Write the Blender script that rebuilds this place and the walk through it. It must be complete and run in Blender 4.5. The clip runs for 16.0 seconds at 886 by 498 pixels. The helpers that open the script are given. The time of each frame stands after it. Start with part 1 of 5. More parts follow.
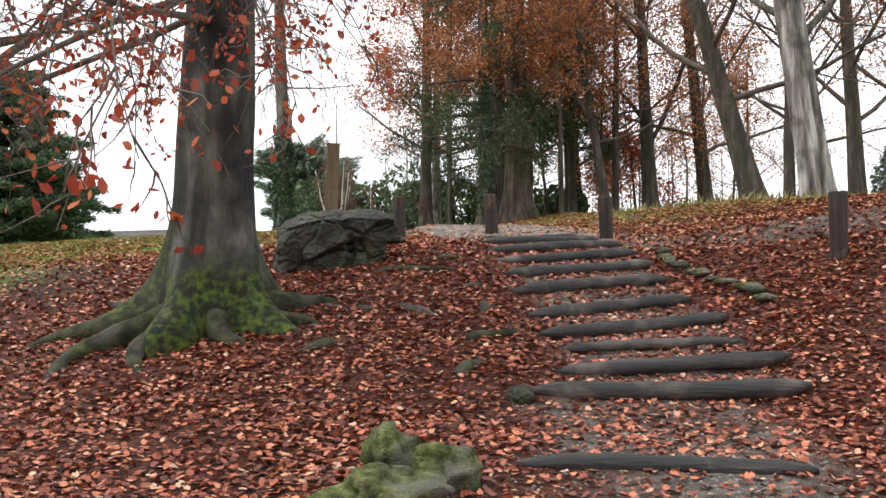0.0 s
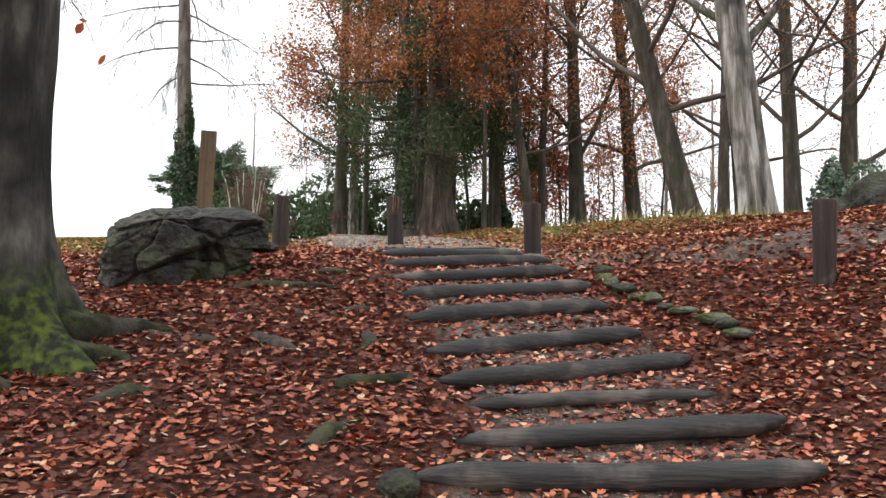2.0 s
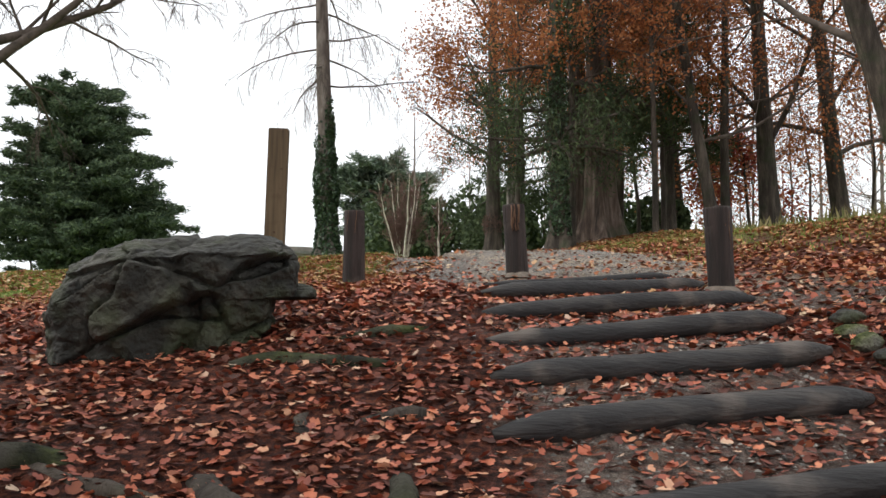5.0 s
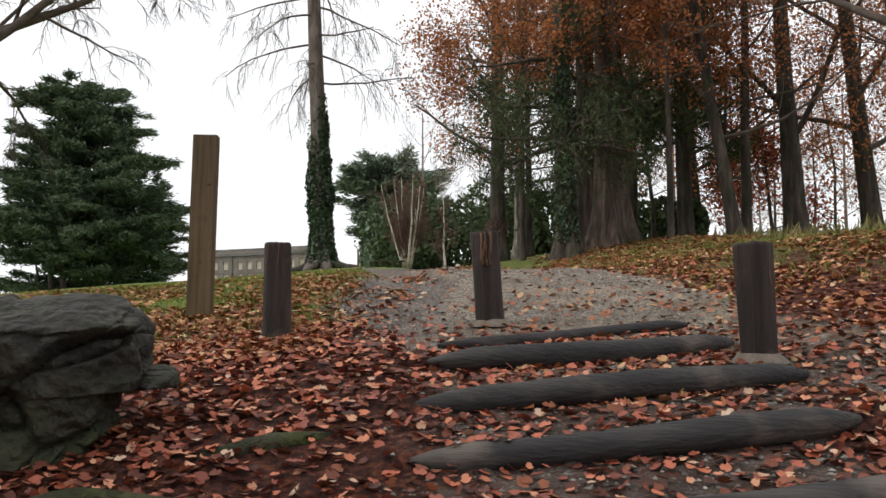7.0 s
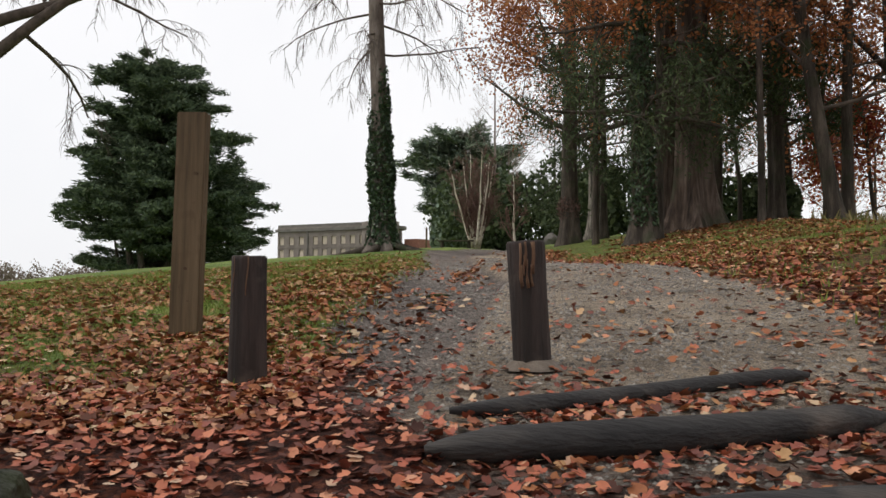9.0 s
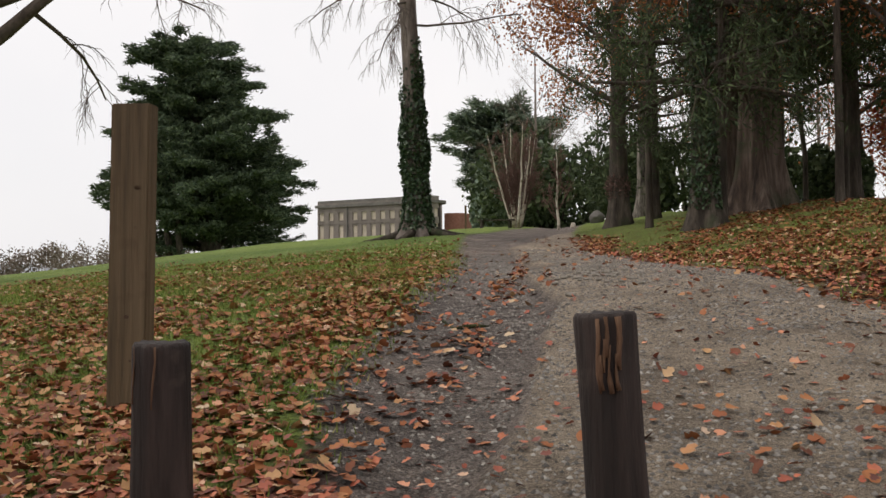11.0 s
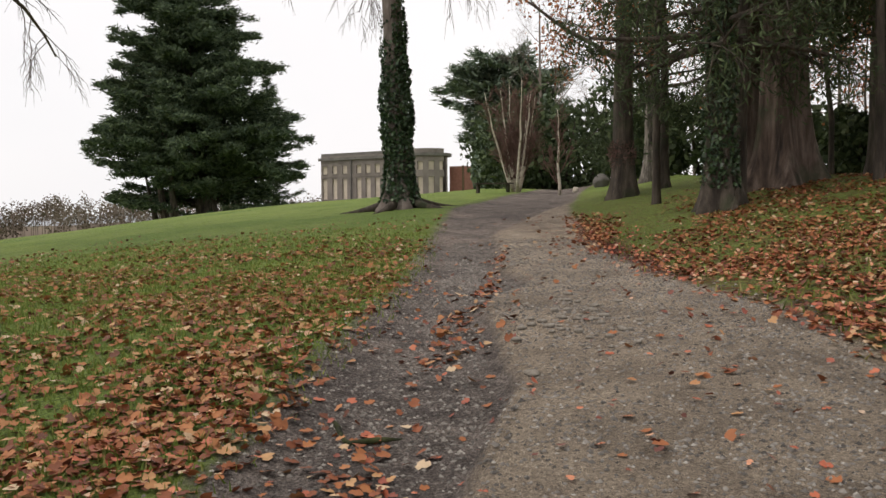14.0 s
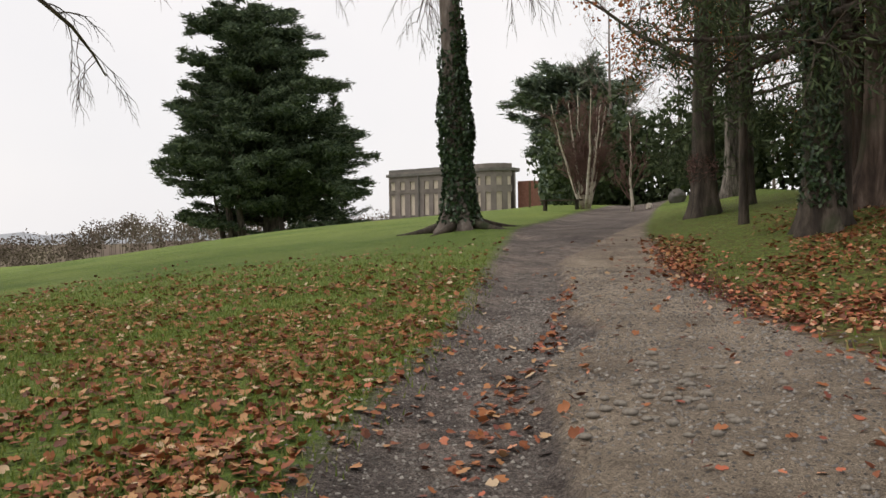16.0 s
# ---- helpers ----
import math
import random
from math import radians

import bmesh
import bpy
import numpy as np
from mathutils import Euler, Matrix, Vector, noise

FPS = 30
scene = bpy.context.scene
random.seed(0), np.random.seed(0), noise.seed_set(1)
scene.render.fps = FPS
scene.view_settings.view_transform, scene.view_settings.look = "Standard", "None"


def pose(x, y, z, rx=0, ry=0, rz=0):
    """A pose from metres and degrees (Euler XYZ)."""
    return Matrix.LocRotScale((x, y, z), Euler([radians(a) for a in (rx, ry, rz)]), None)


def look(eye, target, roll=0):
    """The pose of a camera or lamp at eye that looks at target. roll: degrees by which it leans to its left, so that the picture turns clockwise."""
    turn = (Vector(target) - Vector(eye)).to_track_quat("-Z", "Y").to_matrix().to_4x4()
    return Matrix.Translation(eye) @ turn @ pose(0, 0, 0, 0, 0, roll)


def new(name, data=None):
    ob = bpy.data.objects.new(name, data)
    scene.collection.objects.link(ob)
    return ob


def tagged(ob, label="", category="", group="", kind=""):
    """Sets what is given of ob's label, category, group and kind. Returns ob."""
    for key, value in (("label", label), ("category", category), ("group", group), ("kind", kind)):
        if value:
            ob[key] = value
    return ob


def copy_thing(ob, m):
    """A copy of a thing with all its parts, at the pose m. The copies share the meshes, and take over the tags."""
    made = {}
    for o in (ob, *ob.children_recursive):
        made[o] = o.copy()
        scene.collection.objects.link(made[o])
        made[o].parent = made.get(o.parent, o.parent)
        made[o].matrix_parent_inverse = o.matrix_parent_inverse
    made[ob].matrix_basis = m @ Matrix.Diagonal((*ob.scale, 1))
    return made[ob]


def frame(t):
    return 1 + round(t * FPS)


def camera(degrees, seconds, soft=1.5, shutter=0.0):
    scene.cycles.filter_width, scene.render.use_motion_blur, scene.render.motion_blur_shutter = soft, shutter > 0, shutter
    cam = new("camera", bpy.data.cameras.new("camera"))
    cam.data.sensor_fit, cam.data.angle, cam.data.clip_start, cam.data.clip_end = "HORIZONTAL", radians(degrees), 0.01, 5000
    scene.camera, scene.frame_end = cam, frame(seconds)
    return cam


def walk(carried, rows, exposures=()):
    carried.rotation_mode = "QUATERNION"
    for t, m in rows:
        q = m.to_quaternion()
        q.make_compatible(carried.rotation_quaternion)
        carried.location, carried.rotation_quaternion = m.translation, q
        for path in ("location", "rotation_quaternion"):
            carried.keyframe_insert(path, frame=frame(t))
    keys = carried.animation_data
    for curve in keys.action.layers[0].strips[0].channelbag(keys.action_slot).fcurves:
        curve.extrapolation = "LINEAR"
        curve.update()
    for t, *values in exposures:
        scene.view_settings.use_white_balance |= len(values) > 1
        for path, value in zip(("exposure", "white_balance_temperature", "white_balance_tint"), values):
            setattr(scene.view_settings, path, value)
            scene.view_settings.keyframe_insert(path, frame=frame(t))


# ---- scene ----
cam = camera(54.3, 16.0)
METRES, EYE, TILT, LEAN, TURN = 17.0, 1.5, 3.7, 0.0, 0.0
SKY = 1.0
ROWS = [
    (0.0, 0, 0, 0, -0, 0, 0),
    (0.5, -0.0014, 0.0386, 0.0009, -0.41, 0.7, 0.71),
    (1.0, 0.009, 0.0818, 0.0004, -1.86, 1.31, -0.8),
    (1.5, 0.0181, 0.1201, -0.0015, -4.27, 1.94, -2.07),
    (2.0, 0.0281, 0.1585, -0.0023, -4.97, 1.19, -1.42),
    (2.5, 0.0346, 0.1977, 0.0006, -3.03, 1.19, -2.15),
    (3.0, 0.0377, 0.2416, 0.008, -1.98, 0.61, -2.83),
    (3.5, 0.0491, 0.2796, 0.0108, -1.02, 0.9, 0.31),
    (4.0, 0.0544, 0.3114, 0.0115, 0.06, 1.29, -1.42),
    (4.5, 0.0614, 0.3448, 0.0173, 0.98, 0.79, -0.01),
    (5.0, 0.0673, 0.3791, 0.0203, 6.58, 1.1, 0.15),
    (7.5, 0.0862, 0.5299, 0.0487, 7.85, 0.6, 0.5),
    (8.0, 0.0863, 0.5592, 0.0509, 8.8, 0.05, -0.35),
    (8.5, 0.0882, 0.5835, 0.0513, 10.54, -0.68, 0.24),
    (9.0, 0.0884, 0.6079, 0.0596, 12.67, -0.8, 0.47),
    (11.5, 0.0625, 0.7549, 0.0898, 17.39, -3.05, 2.17),
    (12.0, 0.0622, 0.7841, 0.0991, 19.96, -3.37, 2.97),
    (12.5, 0.059, 0.8084, 0.0993, 18.62, -4.34, 2.81),
    (13.0, 0.0575, 0.8334, 0.105, 15.2, -5.89, 2.03),
    (13.5, 0.0608, 0.8638, 0.1104, 15.82, -6.39, 1.61),
    (14.0, 0.0638, 0.8864, 0.1129, 15.91, -5.86, 1.43),
    (14.5, 0.0677, 0.9096, 0.1129, 16.78, -5.19, 1.38),
    (15.0, 0.0684, 0.9365, 0.1169, 19.67, -5.46, 1.85),
    (15.5, 0.0551, 0.9632, 0.1179, 21.06, -5.27, 2.31),
    (16.0, 0.0448, 0.9889, 0.117, 20.45, -4.74, 2.15),
]
walk(cam, [(t, pose(0, 0, EYE, TILT, LEAN, TURN) @ pose(METRES * x, METRES * y, METRES * z, 90 + pitch, roll, yaw)) for t, x, y, z, yaw, pitch, roll in ROWS],
     [(0.0, 0.95, 6500, 10), (3.5, 0.8, 6500, 10), (5.0, 0.56, 6550, 10), (7.5, 0.22, 6700, 11), (9.0, 0.08, 6750, 12), (12.0, 0.02, 6950, 14), (14.0, 0.12, 6950, 14), (15.0, 0.12, 6950, 14), (16.0, 0.02, 6950, 14)])

import functools

# ---- world and light: bright overcast morning ----
scene.view_settings.exposure = 0.0
world = bpy.data.worlds.new("overcast_sky")
scene.world = world
world.use_nodes = True
wn, wl = world.node_tree.nodes, world.node_tree.links
sky = wn.new("ShaderNodeTexSky")
sky.sky_type, sky.sun_disc = "NISHITA", False
sky.sun_elevation, sky.sun_rotation = radians(56), radians(-70)
sky.air_density, sky.dust_density = 1.0, 3.0
dim = wn.new("ShaderNodeMix")
dim.data_type, dim.blend_type = "RGBA", "MULTIPLY"
dim.inputs[0].default_value = 1.0
dim.inputs[7].default_value = (0.1, 0.1, 0.1, 1)
wl.new(sky.outputs[0], dim.inputs[6])
cloud_noise = wn.new("ShaderNodeTexNoise")
cloud_noise.inputs["Scale"].default_value = 1.6
cloud_noise.inputs["Detail"].default_value = 5
cloud = wn.new("ShaderNodeValToRGB")
cloud.color_ramp.elements[0].position, cloud.color_ramp.elements[0].color = 0.3, (0.83, 0.875, 0.93, 1)
cloud.color_ramp.elements[1].position, cloud.color_ramp.elements[1].color = 0.7, (0.98, 1.0, 1.03, 1)
wl.new(cloud_noise.outputs[0], cloud.inputs[0])
veil = wn.new("ShaderNodeMix")
veil.data_type = "RGBA"
veil.inputs[0].default_value = 0.94
wl.new(dim.outputs[2], veil.inputs[6])
wl.new(cloud.outputs[0], veil.inputs[7])
wl.new(veil.outputs[2], wn["Background"].inputs[0])
wn["Background"].inputs[1].default_value = SKY

sun = new("sun", bpy.data.lights.new("sun", "SUN"))
sun.data.energy, sun.data.angle, sun.data.color = 1.5, radians(40), (1.0, 0.96, 0.9)
sun.matrix_world = look((-30, 2, 45), (0, 12, 0))

# ---- helpers for things ----


def link(name, verts, faces, material, parent=None, label="", smooth=True):
    me = bpy.data.meshes.new(name)
    if isinstance(faces, list):
        me.from_pydata(np.asarray(verts, float).tolist(), [], faces)
    else:
        # faces as rows of corners; a row whose last two are the same is a triangle
        faces = np.asarray(faces)
        use = np.ones(faces.shape, bool)
        if faces.shape[1] == 4:
            use[:, 3] = faces[:, 3] != faces[:, 2]
        count = use.sum(1)
        me.vertices.add(len(verts))
        me.vertices.foreach_set("co", np.asarray(verts, np.float32).ravel())
        me.loops.add(int(count.sum()))
        me.loops.foreach_set("vertex_index", faces[use].astype(np.int32))
        me.polygons.add(len(faces))
        me.polygons.foreach_set("loop_start", (np.cumsum(count) - count).astype(np.int32))
        me.update(calc_edges=True)
    if smooth:
        me.polygons.foreach_set("use_smooth", np.ones(len(me.polygons), bool))
    me.materials.append(material)
    me.update()
    ob = new(name, me)
    if parent:
        ob.parent = parent
    if label:
        ob["label"] = label
    return ob


def part(name, bm, material, parent, label="", smooth=False):
    me = bpy.data.meshes.new(name)
    bm.to_mesh(me)
    bm.free()
    if smooth:
        me.polygons.foreach_set("use_smooth", np.ones(len(me.polygons), bool))
    me.materials.append(material)
    ob = new(name, me)
    ob.parent = parent
    if label:
        ob["label"] = label
    return ob


def empty(name, x, y, z, label, category, group="", kind=""):
    ob = new(name)
    ob.location = (x, y, z)
    ob.empty_display_size = 0.2
    return tagged(ob, label, category, group, kind)


class Soup:
    """Vertices and faces gathered for one mesh."""

    def __init__(self):
        self.v, self.f, self.n = [], [], 0

    def add(self, verts, faces):
        verts = np.asarray(verts, float).reshape(-1, 3)
        self.v.append(verts)
        self.f.append(np.asarray(faces, int) + self.n)
        self.n += len(verts)

    def link(self, name, material, parent=None, label="", smooth=True):
        faces = [q for f in self.f for q in f.tolist()]
        return link(name, np.concatenate(self.v), faces, material, parent, label, smooth)


@functools.cache
def ring_faces(n, sides):
    i, j = np.meshgrid(np.arange(n - 1), np.arange(sides), indexing="ij")
    k = (j + 1) % sides
    return np.stack([i * sides + j, (i + 1) * sides + j, (i + 1) * sides + k, i * sides + k], -1).reshape(-1, 4)


def crossed(a, b):
    return np.stack([a[:, 1] * b[..., 2] - a[:, 2] * b[..., 1], a[:, 2] * b[..., 0] - a[:, 0] * b[..., 2], a[:, 0] * b[..., 1] - a[:, 1] * b[..., 0]], -1)


def tube(points, radii, sides=6, ripple=0.0, rng=None, cap=True, lobes=None):
    """Rings of a tapered limb along points; lobes(i, angle) swells it."""
    p = np.asarray(points, float)
    r = np.asarray(radii, float)
    n = len(p)
    d = np.empty_like(p)
    d[1:-1], d[0], d[-1] = p[2:] - p[:-2], p[1] - p[0], p[-1] - p[-2]
    d /= np.sqrt((d * d).sum(1))[:, None] + 1e-9
    ref = np.array([0.0, 1.0, 0.05]) if abs(d[0][2]) > 0.7 else np.array([0.0, 0.0, 1.0])
    u = crossed(d, ref)
    u /= np.sqrt((u * u).sum(1))[:, None] + 1e-9
    w = crossed(d, u)
    a = np.linspace(0, 2 * math.pi, sides, endpoint=False)
    rad = np.repeat(r[:, None], sides, 1)
    if ripple and rng is not None:
        rad = rad * (1 + ripple * rng.uniform(-1, 1, (n, sides)))
    if lobes is not None:
        rad = rad * np.array([[lobes(i, b) for b in a] for i in range(n)])
    v = p[:, None, :] + rad[:, :, None] * (np.cos(a)[None, :, None] * u[:, None, :] + np.sin(a)[None, :, None] * w[:, None, :])
    f = ring_faces(n, sides)
    v = v.reshape(-1, 3)
    if cap:
        e = len(v)
        v = np.vstack([v, p[0], p[-1]])
        c = []
        for q in range(sides):
            c += [[e, q, (q + 1) % sides, (q + 1) % sides], [e + 1, (n - 1) * sides + (q + 1) % sides, (n - 1) * sides + q, (n - 1) * sides + q]]
        f = np.vstack([f, c])
    if not cap:
        return v, f
    return v, [list(dict.fromkeys(q)) for q in f.tolist()]


class Limbs(Soup):
    def tube(self, points, radii, sides, **more):
        v, f = tube(points, radii, sides, **more)
        self.v.append(v)
        self.f.append((self.n, f))
        self.n += len(v)

    def link(self, name, material, parent=None, label="", smooth=True):
        faces = []
        for n, f in self.f:
            faces += (f + n).tolist() if isinstance(f, np.ndarray) else [[i + n for i in q] for q in f]
        return link(name, np.concatenate(self.v), faces, material, parent, label, smooth)


def leaf_mesh(name, places, sizes, material, parent, rng, shape="oval", flat=0.0, hang=0.0, label="", along=None):
    """Many small leaves, each a folded blade of its own. flat: 1 lies level. hang: points down. along: the way that each one points."""
    p = np.asarray(places, float)
    n = len(p)
    if shape == "oval":
        outline = np.array([(0, -0.5), (0.3, -0.1), (0.26, 0.25), (0, 0.5), (-0.26, 0.25), (-0.3, -0.1)])
        faces = np.array([(0, 1, 2, 3), (0, 3, 4, 5)])
    elif shape == "maple":
        outline = np.array([(0, -0.38), (0.2, -0.3), (0.46, -0.02), (0.22, 0.1), (0.3, 0.34), (0, 0.52), (-0.3, 0.34), (-0.22, 0.1), (-0.46, -0.02), (-0.2, -0.3)])
        faces = np.array([(0, 1, 3, 5), (1, 2, 3, 3), (3, 4, 5, 5), (0, 5, 7, 9), (9, 7, 8, 8), (5, 6, 7, 7)])
    elif shape == "spray":
        outline = np.array([(0, -0.5), (0.15, -0.15), (0, 0.5), (-0.15, -0.15)])
        faces = np.array([(0, 1, 2, 3)])
    else:
        outline = np.array([(0, -0.5), (0.09, -0.1), (0, 0.5), (-0.09, -0.1)])
        faces = np.array([(0, 1, 2, 3)])
    nrm = rng.normal(size=(n, 3))
    nrm[:, 2] = np.abs(nrm[:, 2]) * (1 + 6 * flat) + 3 * flat
    nrm /= np.linalg.norm(nrm, axis=1)[:, None]
    tip = rng.normal(size=(n, 3)) if along is None else np.asarray(along, float) + 0.25 * rng.normal(size=(n, 3))
    tip[:, 2] -= 2.5 * hang
    tip -= nrm * np.sum(tip * nrm, 1)[:, None]
    tip /= np.linalg.norm(tip, axis=1)[:, None] + 1e-9
    side = np.cross(tip, nrm)
    s = np.asarray(sizes, float).reshape(-1, 1, 1)
    curl = rng.uniform(0.05, 0.35, (n, 1, 1))
    o = outline[None]
    v = p[:, None, :] + s * (o[:, :, :1] * side[:, None, :] + o[:, :, 1:] * tip[:, None, :] + curl * (np.abs(o[:, :, :1]) + o[:, :, 1:] ** 2 * 0.6) * nrm[:, None, :])
    k = len(outline)
    f = (faces[None] + (np.arange(n) * k)[:, None, None]).reshape(-1, 4)
    return link(name, v.reshape(-1, 3), f, material, parent, label, smooth=False)


# ---- materials ----


def material(name, ramp, scale=6.0, detail=6.0, rough=0.85, bump=0.3, bump_scale=30.0, stretch=(1, 1, 1), vary=0.0, second=None, spec=0.3, through_light=0.0, bump_distance=0.02, moss=None):
    """A node material: a ramp over noise at real size, a second stain (colour, amount, scale), relief, and change from piece to piece."""
    m = bpy.data.materials.new(name)
    m.use_nodes = True
    n, l = m.node_tree.nodes, m.node_tree.links
    b = n["Principled BSDF"]
    tc = n.new("ShaderNodeTexCoord")
    mp = n.new("ShaderNodeMapping")
    mp.inputs["Scale"].default_value = stretch
    l.new(tc.outputs["Object"], mp.inputs[0])
    tex = n.new("ShaderNodeTexNoise")
    tex.inputs["Scale"].default_value, tex.inputs["Detail"].default_value, tex.inputs["Roughness"].default_value = scale, detail, 0.62
    l.new(mp.outputs[0], tex.inputs["Vector"])
    cr = n.new("ShaderNodeValToRGB")
    while len(cr.color_ramp.elements) < len(ramp):
        cr.color_ramp.elements.new(0.5)
    for e, (pos, col) in zip(cr.color_ramp.elements, ramp):
        e.position, e.color = pos, (*col, 1)
    out = cr.outputs[0]
    if vary > 0:
        geo = n.new("ShaderNodeNewGeometry")
        l.new(geo.outputs["Random Per Island"], cr.inputs[0])
        hsv = n.new("ShaderNodeHueSaturation")
        mr = n.new("ShaderNodeMapRange")
        mr.inputs[3].default_value, mr.inputs[4].default_value = 1 - vary, 1 + vary
        l.new(tex.outputs[0], mr.inputs[0])
        l.new(mr.outputs[0], hsv.inputs["Value"])
        l.new(out, hsv.inputs["Color"])
        out = hsv.outputs[0]
    else:
        l.new(tex.outputs[0], cr.inputs[0])
    if second:
        col, amount, sc = second
        t2 = n.new("ShaderNodeTexNoise")
        t2.inputs["Scale"].default_value, t2.inputs["Detail"].default_value = sc, 5
        l.new(tc.outputs["Object"], t2.inputs["Vector"])
        r2 = n.new("ShaderNodeValToRGB")
        r2.color_ramp.elements[0].position, r2.color_ramp.elements[1].position = 0.62 - 0.3 * amount, 0.78 - 0.25 * amount
        l.new(t2.outputs[0], r2.inputs[0])
        mx = n.new("ShaderNodeMix")
        mx.data_type = "RGBA"
        l.new(r2.outputs[0], mx.inputs[0])
        l.new(out, mx.inputs[6])
        mx.inputs[7].default_value = (*col, 1)
        out = mx.outputs[2]
    if moss:
        # moss creeps up from the root to about this height, with a ragged edge
        sx = n.new("ShaderNodeSeparateXYZ")
        l.new(tc.outputs["Object"], sx.inputs[0])
        t4 = n.new("ShaderNodeTexNoise")
        t4.inputs["Scale"].default_value, t4.inputs["Detail"].default_value = 1.7, 9
        l.new(tc.outputs["Object"], t4.inputs["Vector"])
        ma = n.new("ShaderNodeMath")
        ma.operation, ma.inputs[1].default_value = "MULTIPLY_ADD", 4.6 * moss
        l.new(t4.outputs[0], ma.inputs[0])
        neg = n.new("ShaderNodeMath")
        neg.operation, neg.inputs[1].default_value = "MULTIPLY", -1.0
        l.new(sx.outputs[2], neg.inputs[0])
        l.new(neg.outputs[0], ma.inputs[2])
        mr2 = n.new("ShaderNodeMapRange")
        mr2.inputs[1].default_value, mr2.inputs[2].default_value = 0.6 * moss, 1.9 * moss
        l.new(ma.outputs[0], mr2.inputs[0])
        t5 = n.new("ShaderNodeTexNoise")
        t5.inputs["Scale"].default_value, t5.inputs["Detail"].default_value = 11, 8
        l.new(tc.outputs["Object"], t5.inputs["Vector"])
        r5 = n.new("ShaderNodeValToRGB")
        r5.color_ramp.elements[0].position, r5.color_ramp.elements[0].color = 0.42, (0.008, 0.011, 0.004, 1)
        r5.color_ramp.elements[1].position, r5.color_ramp.elements[1].color = 0.7, (0.072, 0.102, 0.009, 1)
        l.new(t5.outputs[0], r5.inputs[0])
        mm = n.new("ShaderNodeMix")
        mm.data_type = "RGBA"
        l.new(mr2.outputs[0], mm.inputs[0])
        l.new(out, mm.inputs[6])
        l.new(r5.outputs[0], mm.inputs[7])
        out = mm.outputs[2]
    l.new(out, b.inputs["Base Color"])
    b.inputs["Roughness"].default_value = rough
    b.inputs["Specular IOR Level"].default_value = spec
    if bump > 0:
        t3 = n.new("ShaderNodeTexNoise")
        t3.inputs["Scale"].default_value, t3.inputs["Detail"].default_value = bump_scale, 8
        l.new(mp.outputs[0], t3.inputs["Vector"])
        bp = n.new("ShaderNodeBump")
        bp.inputs["Strength"].default_value, bp.inputs["Distance"].default_value = bump, bump_distance
        l.new(t3.outputs[0], bp.inputs["Height"])
        l.new(bp.outputs[0], b.inputs["Normal"])
    if through_light > 0:
        tr = n.new("ShaderNodeBsdfTranslucent")
        l.new(out, tr.inputs[0])
        ms = n.new("ShaderNodeMixShader")
        ms.inputs[0].default_value = through_light
        l.new(b.outputs[0], ms.inputs[1])
        l.new(tr.outputs[0], ms.inputs[2])
        l.new(ms.outputs[0], n["Material Output"].inputs[0])
    return m


BARK_BEECH = material("beech_bark", [(0.38, (0.012, 0.012, 0.009)), (0.5, (0.05, 0.048, 0.039)), (0.64, (0.125, 0.12, 0.10))], 2.6, 9, 0.85, 0.8, 20, (1.3, 1.3, 0.3), second=((0.010, 0.009, 0.007), 0.75, 1.5), moss=0.62, bump_distance=0.03)
BARK_MOSS = material("mossy_bark", [(0.36, (0.009, 0.009, 0.006)), (0.52, (0.026, 0.03, 0.01)), (0.7, (0.068, 0.082, 0.018))], 6, 9, 0.95, 0.8, 40, second=((0.05, 0.045, 0.035), 0.45, 3.0))
BARK_DARK = material("dark_bark", [(0.3, (0.02, 0.016, 0.013)), (0.52, (0.066, 0.053, 0.041)), (0.7, (0.14, 0.115, 0.09))], 5, 8, 0.9, 0.9, 22, (1, 1, 0.2), second=((0.035, 0.045, 0.02), 0.3, 1.6), bump_distance=0.05)
BARK_RED = material("redwood_bark", [(0.34, (0.018, 0.013, 0.01)), (0.5, (0.085, 0.06, 0.046)), (0.66, (0.19, 0.148, 0.12))], 4, 8, 0.92, 1.0, 16, (1, 1, 0.12), second=((0.04, 0.05, 0.025), 0.3, 1.2), bump_distance=0.06)
BARK_GREY = material("grey_bark", [(0.36, (0.022, 0.019, 0.016)), (0.5, (0.10, 0.088, 0.074)), (0.66, (0.25, 0.225, 0.195))], 7, 9, 0.9, 1.0, 14, (1, 1, 0.2), second=((0.05, 0.06, 0.03), 0.25, 1.5), bump_distance=0.04)
BARK_PALE = material("bare_silver_wood", [(0.36, (0.035, 0.03, 0.025)), (0.5, (0.16, 0.145, 0.125)), (0.64, (0.4, 0.38, 0.35))], 4, 9, 0.85, 0.9, 14, (1, 1, 0.1), second=((0.05, 0.045, 0.04), 0.3, 1.2), bump_distance=0.05)
BARK_PINE = material("larch_bark", [(0.3, (0.07, 0.055, 0.045)), (0.52, (0.17, 0.14, 0.12)), (0.72, (0.28, 0.24, 0.21))], 5, 8, 0.9, 1.0, 14, (1, 1, 0.3), bump_distance=0.05)
BIRCH_BARK = material("white_birch_bark", [(0.33, (0.22, 0.17, 0.12)), (0.45, (0.55, 0.5, 0.4)), (0.7, (0.75, 0.7, 0.6))], 3, 6, 0.8, 0.4, 20, (1, 1, 2))
TWIG_RED = material("purple_brown_twig", [(0.3, (0.09, 0.05, 0.04)), (0.7, (0.2, 0.12, 0.1))], 4, 4, 0.9, 0)
TWIG = material("grey_brown_twig", [(0.3, (0.05, 0.04, 0.032)), (0.7, (0.14, 0.11, 0.09))], 4, 4, 0.9, 0)
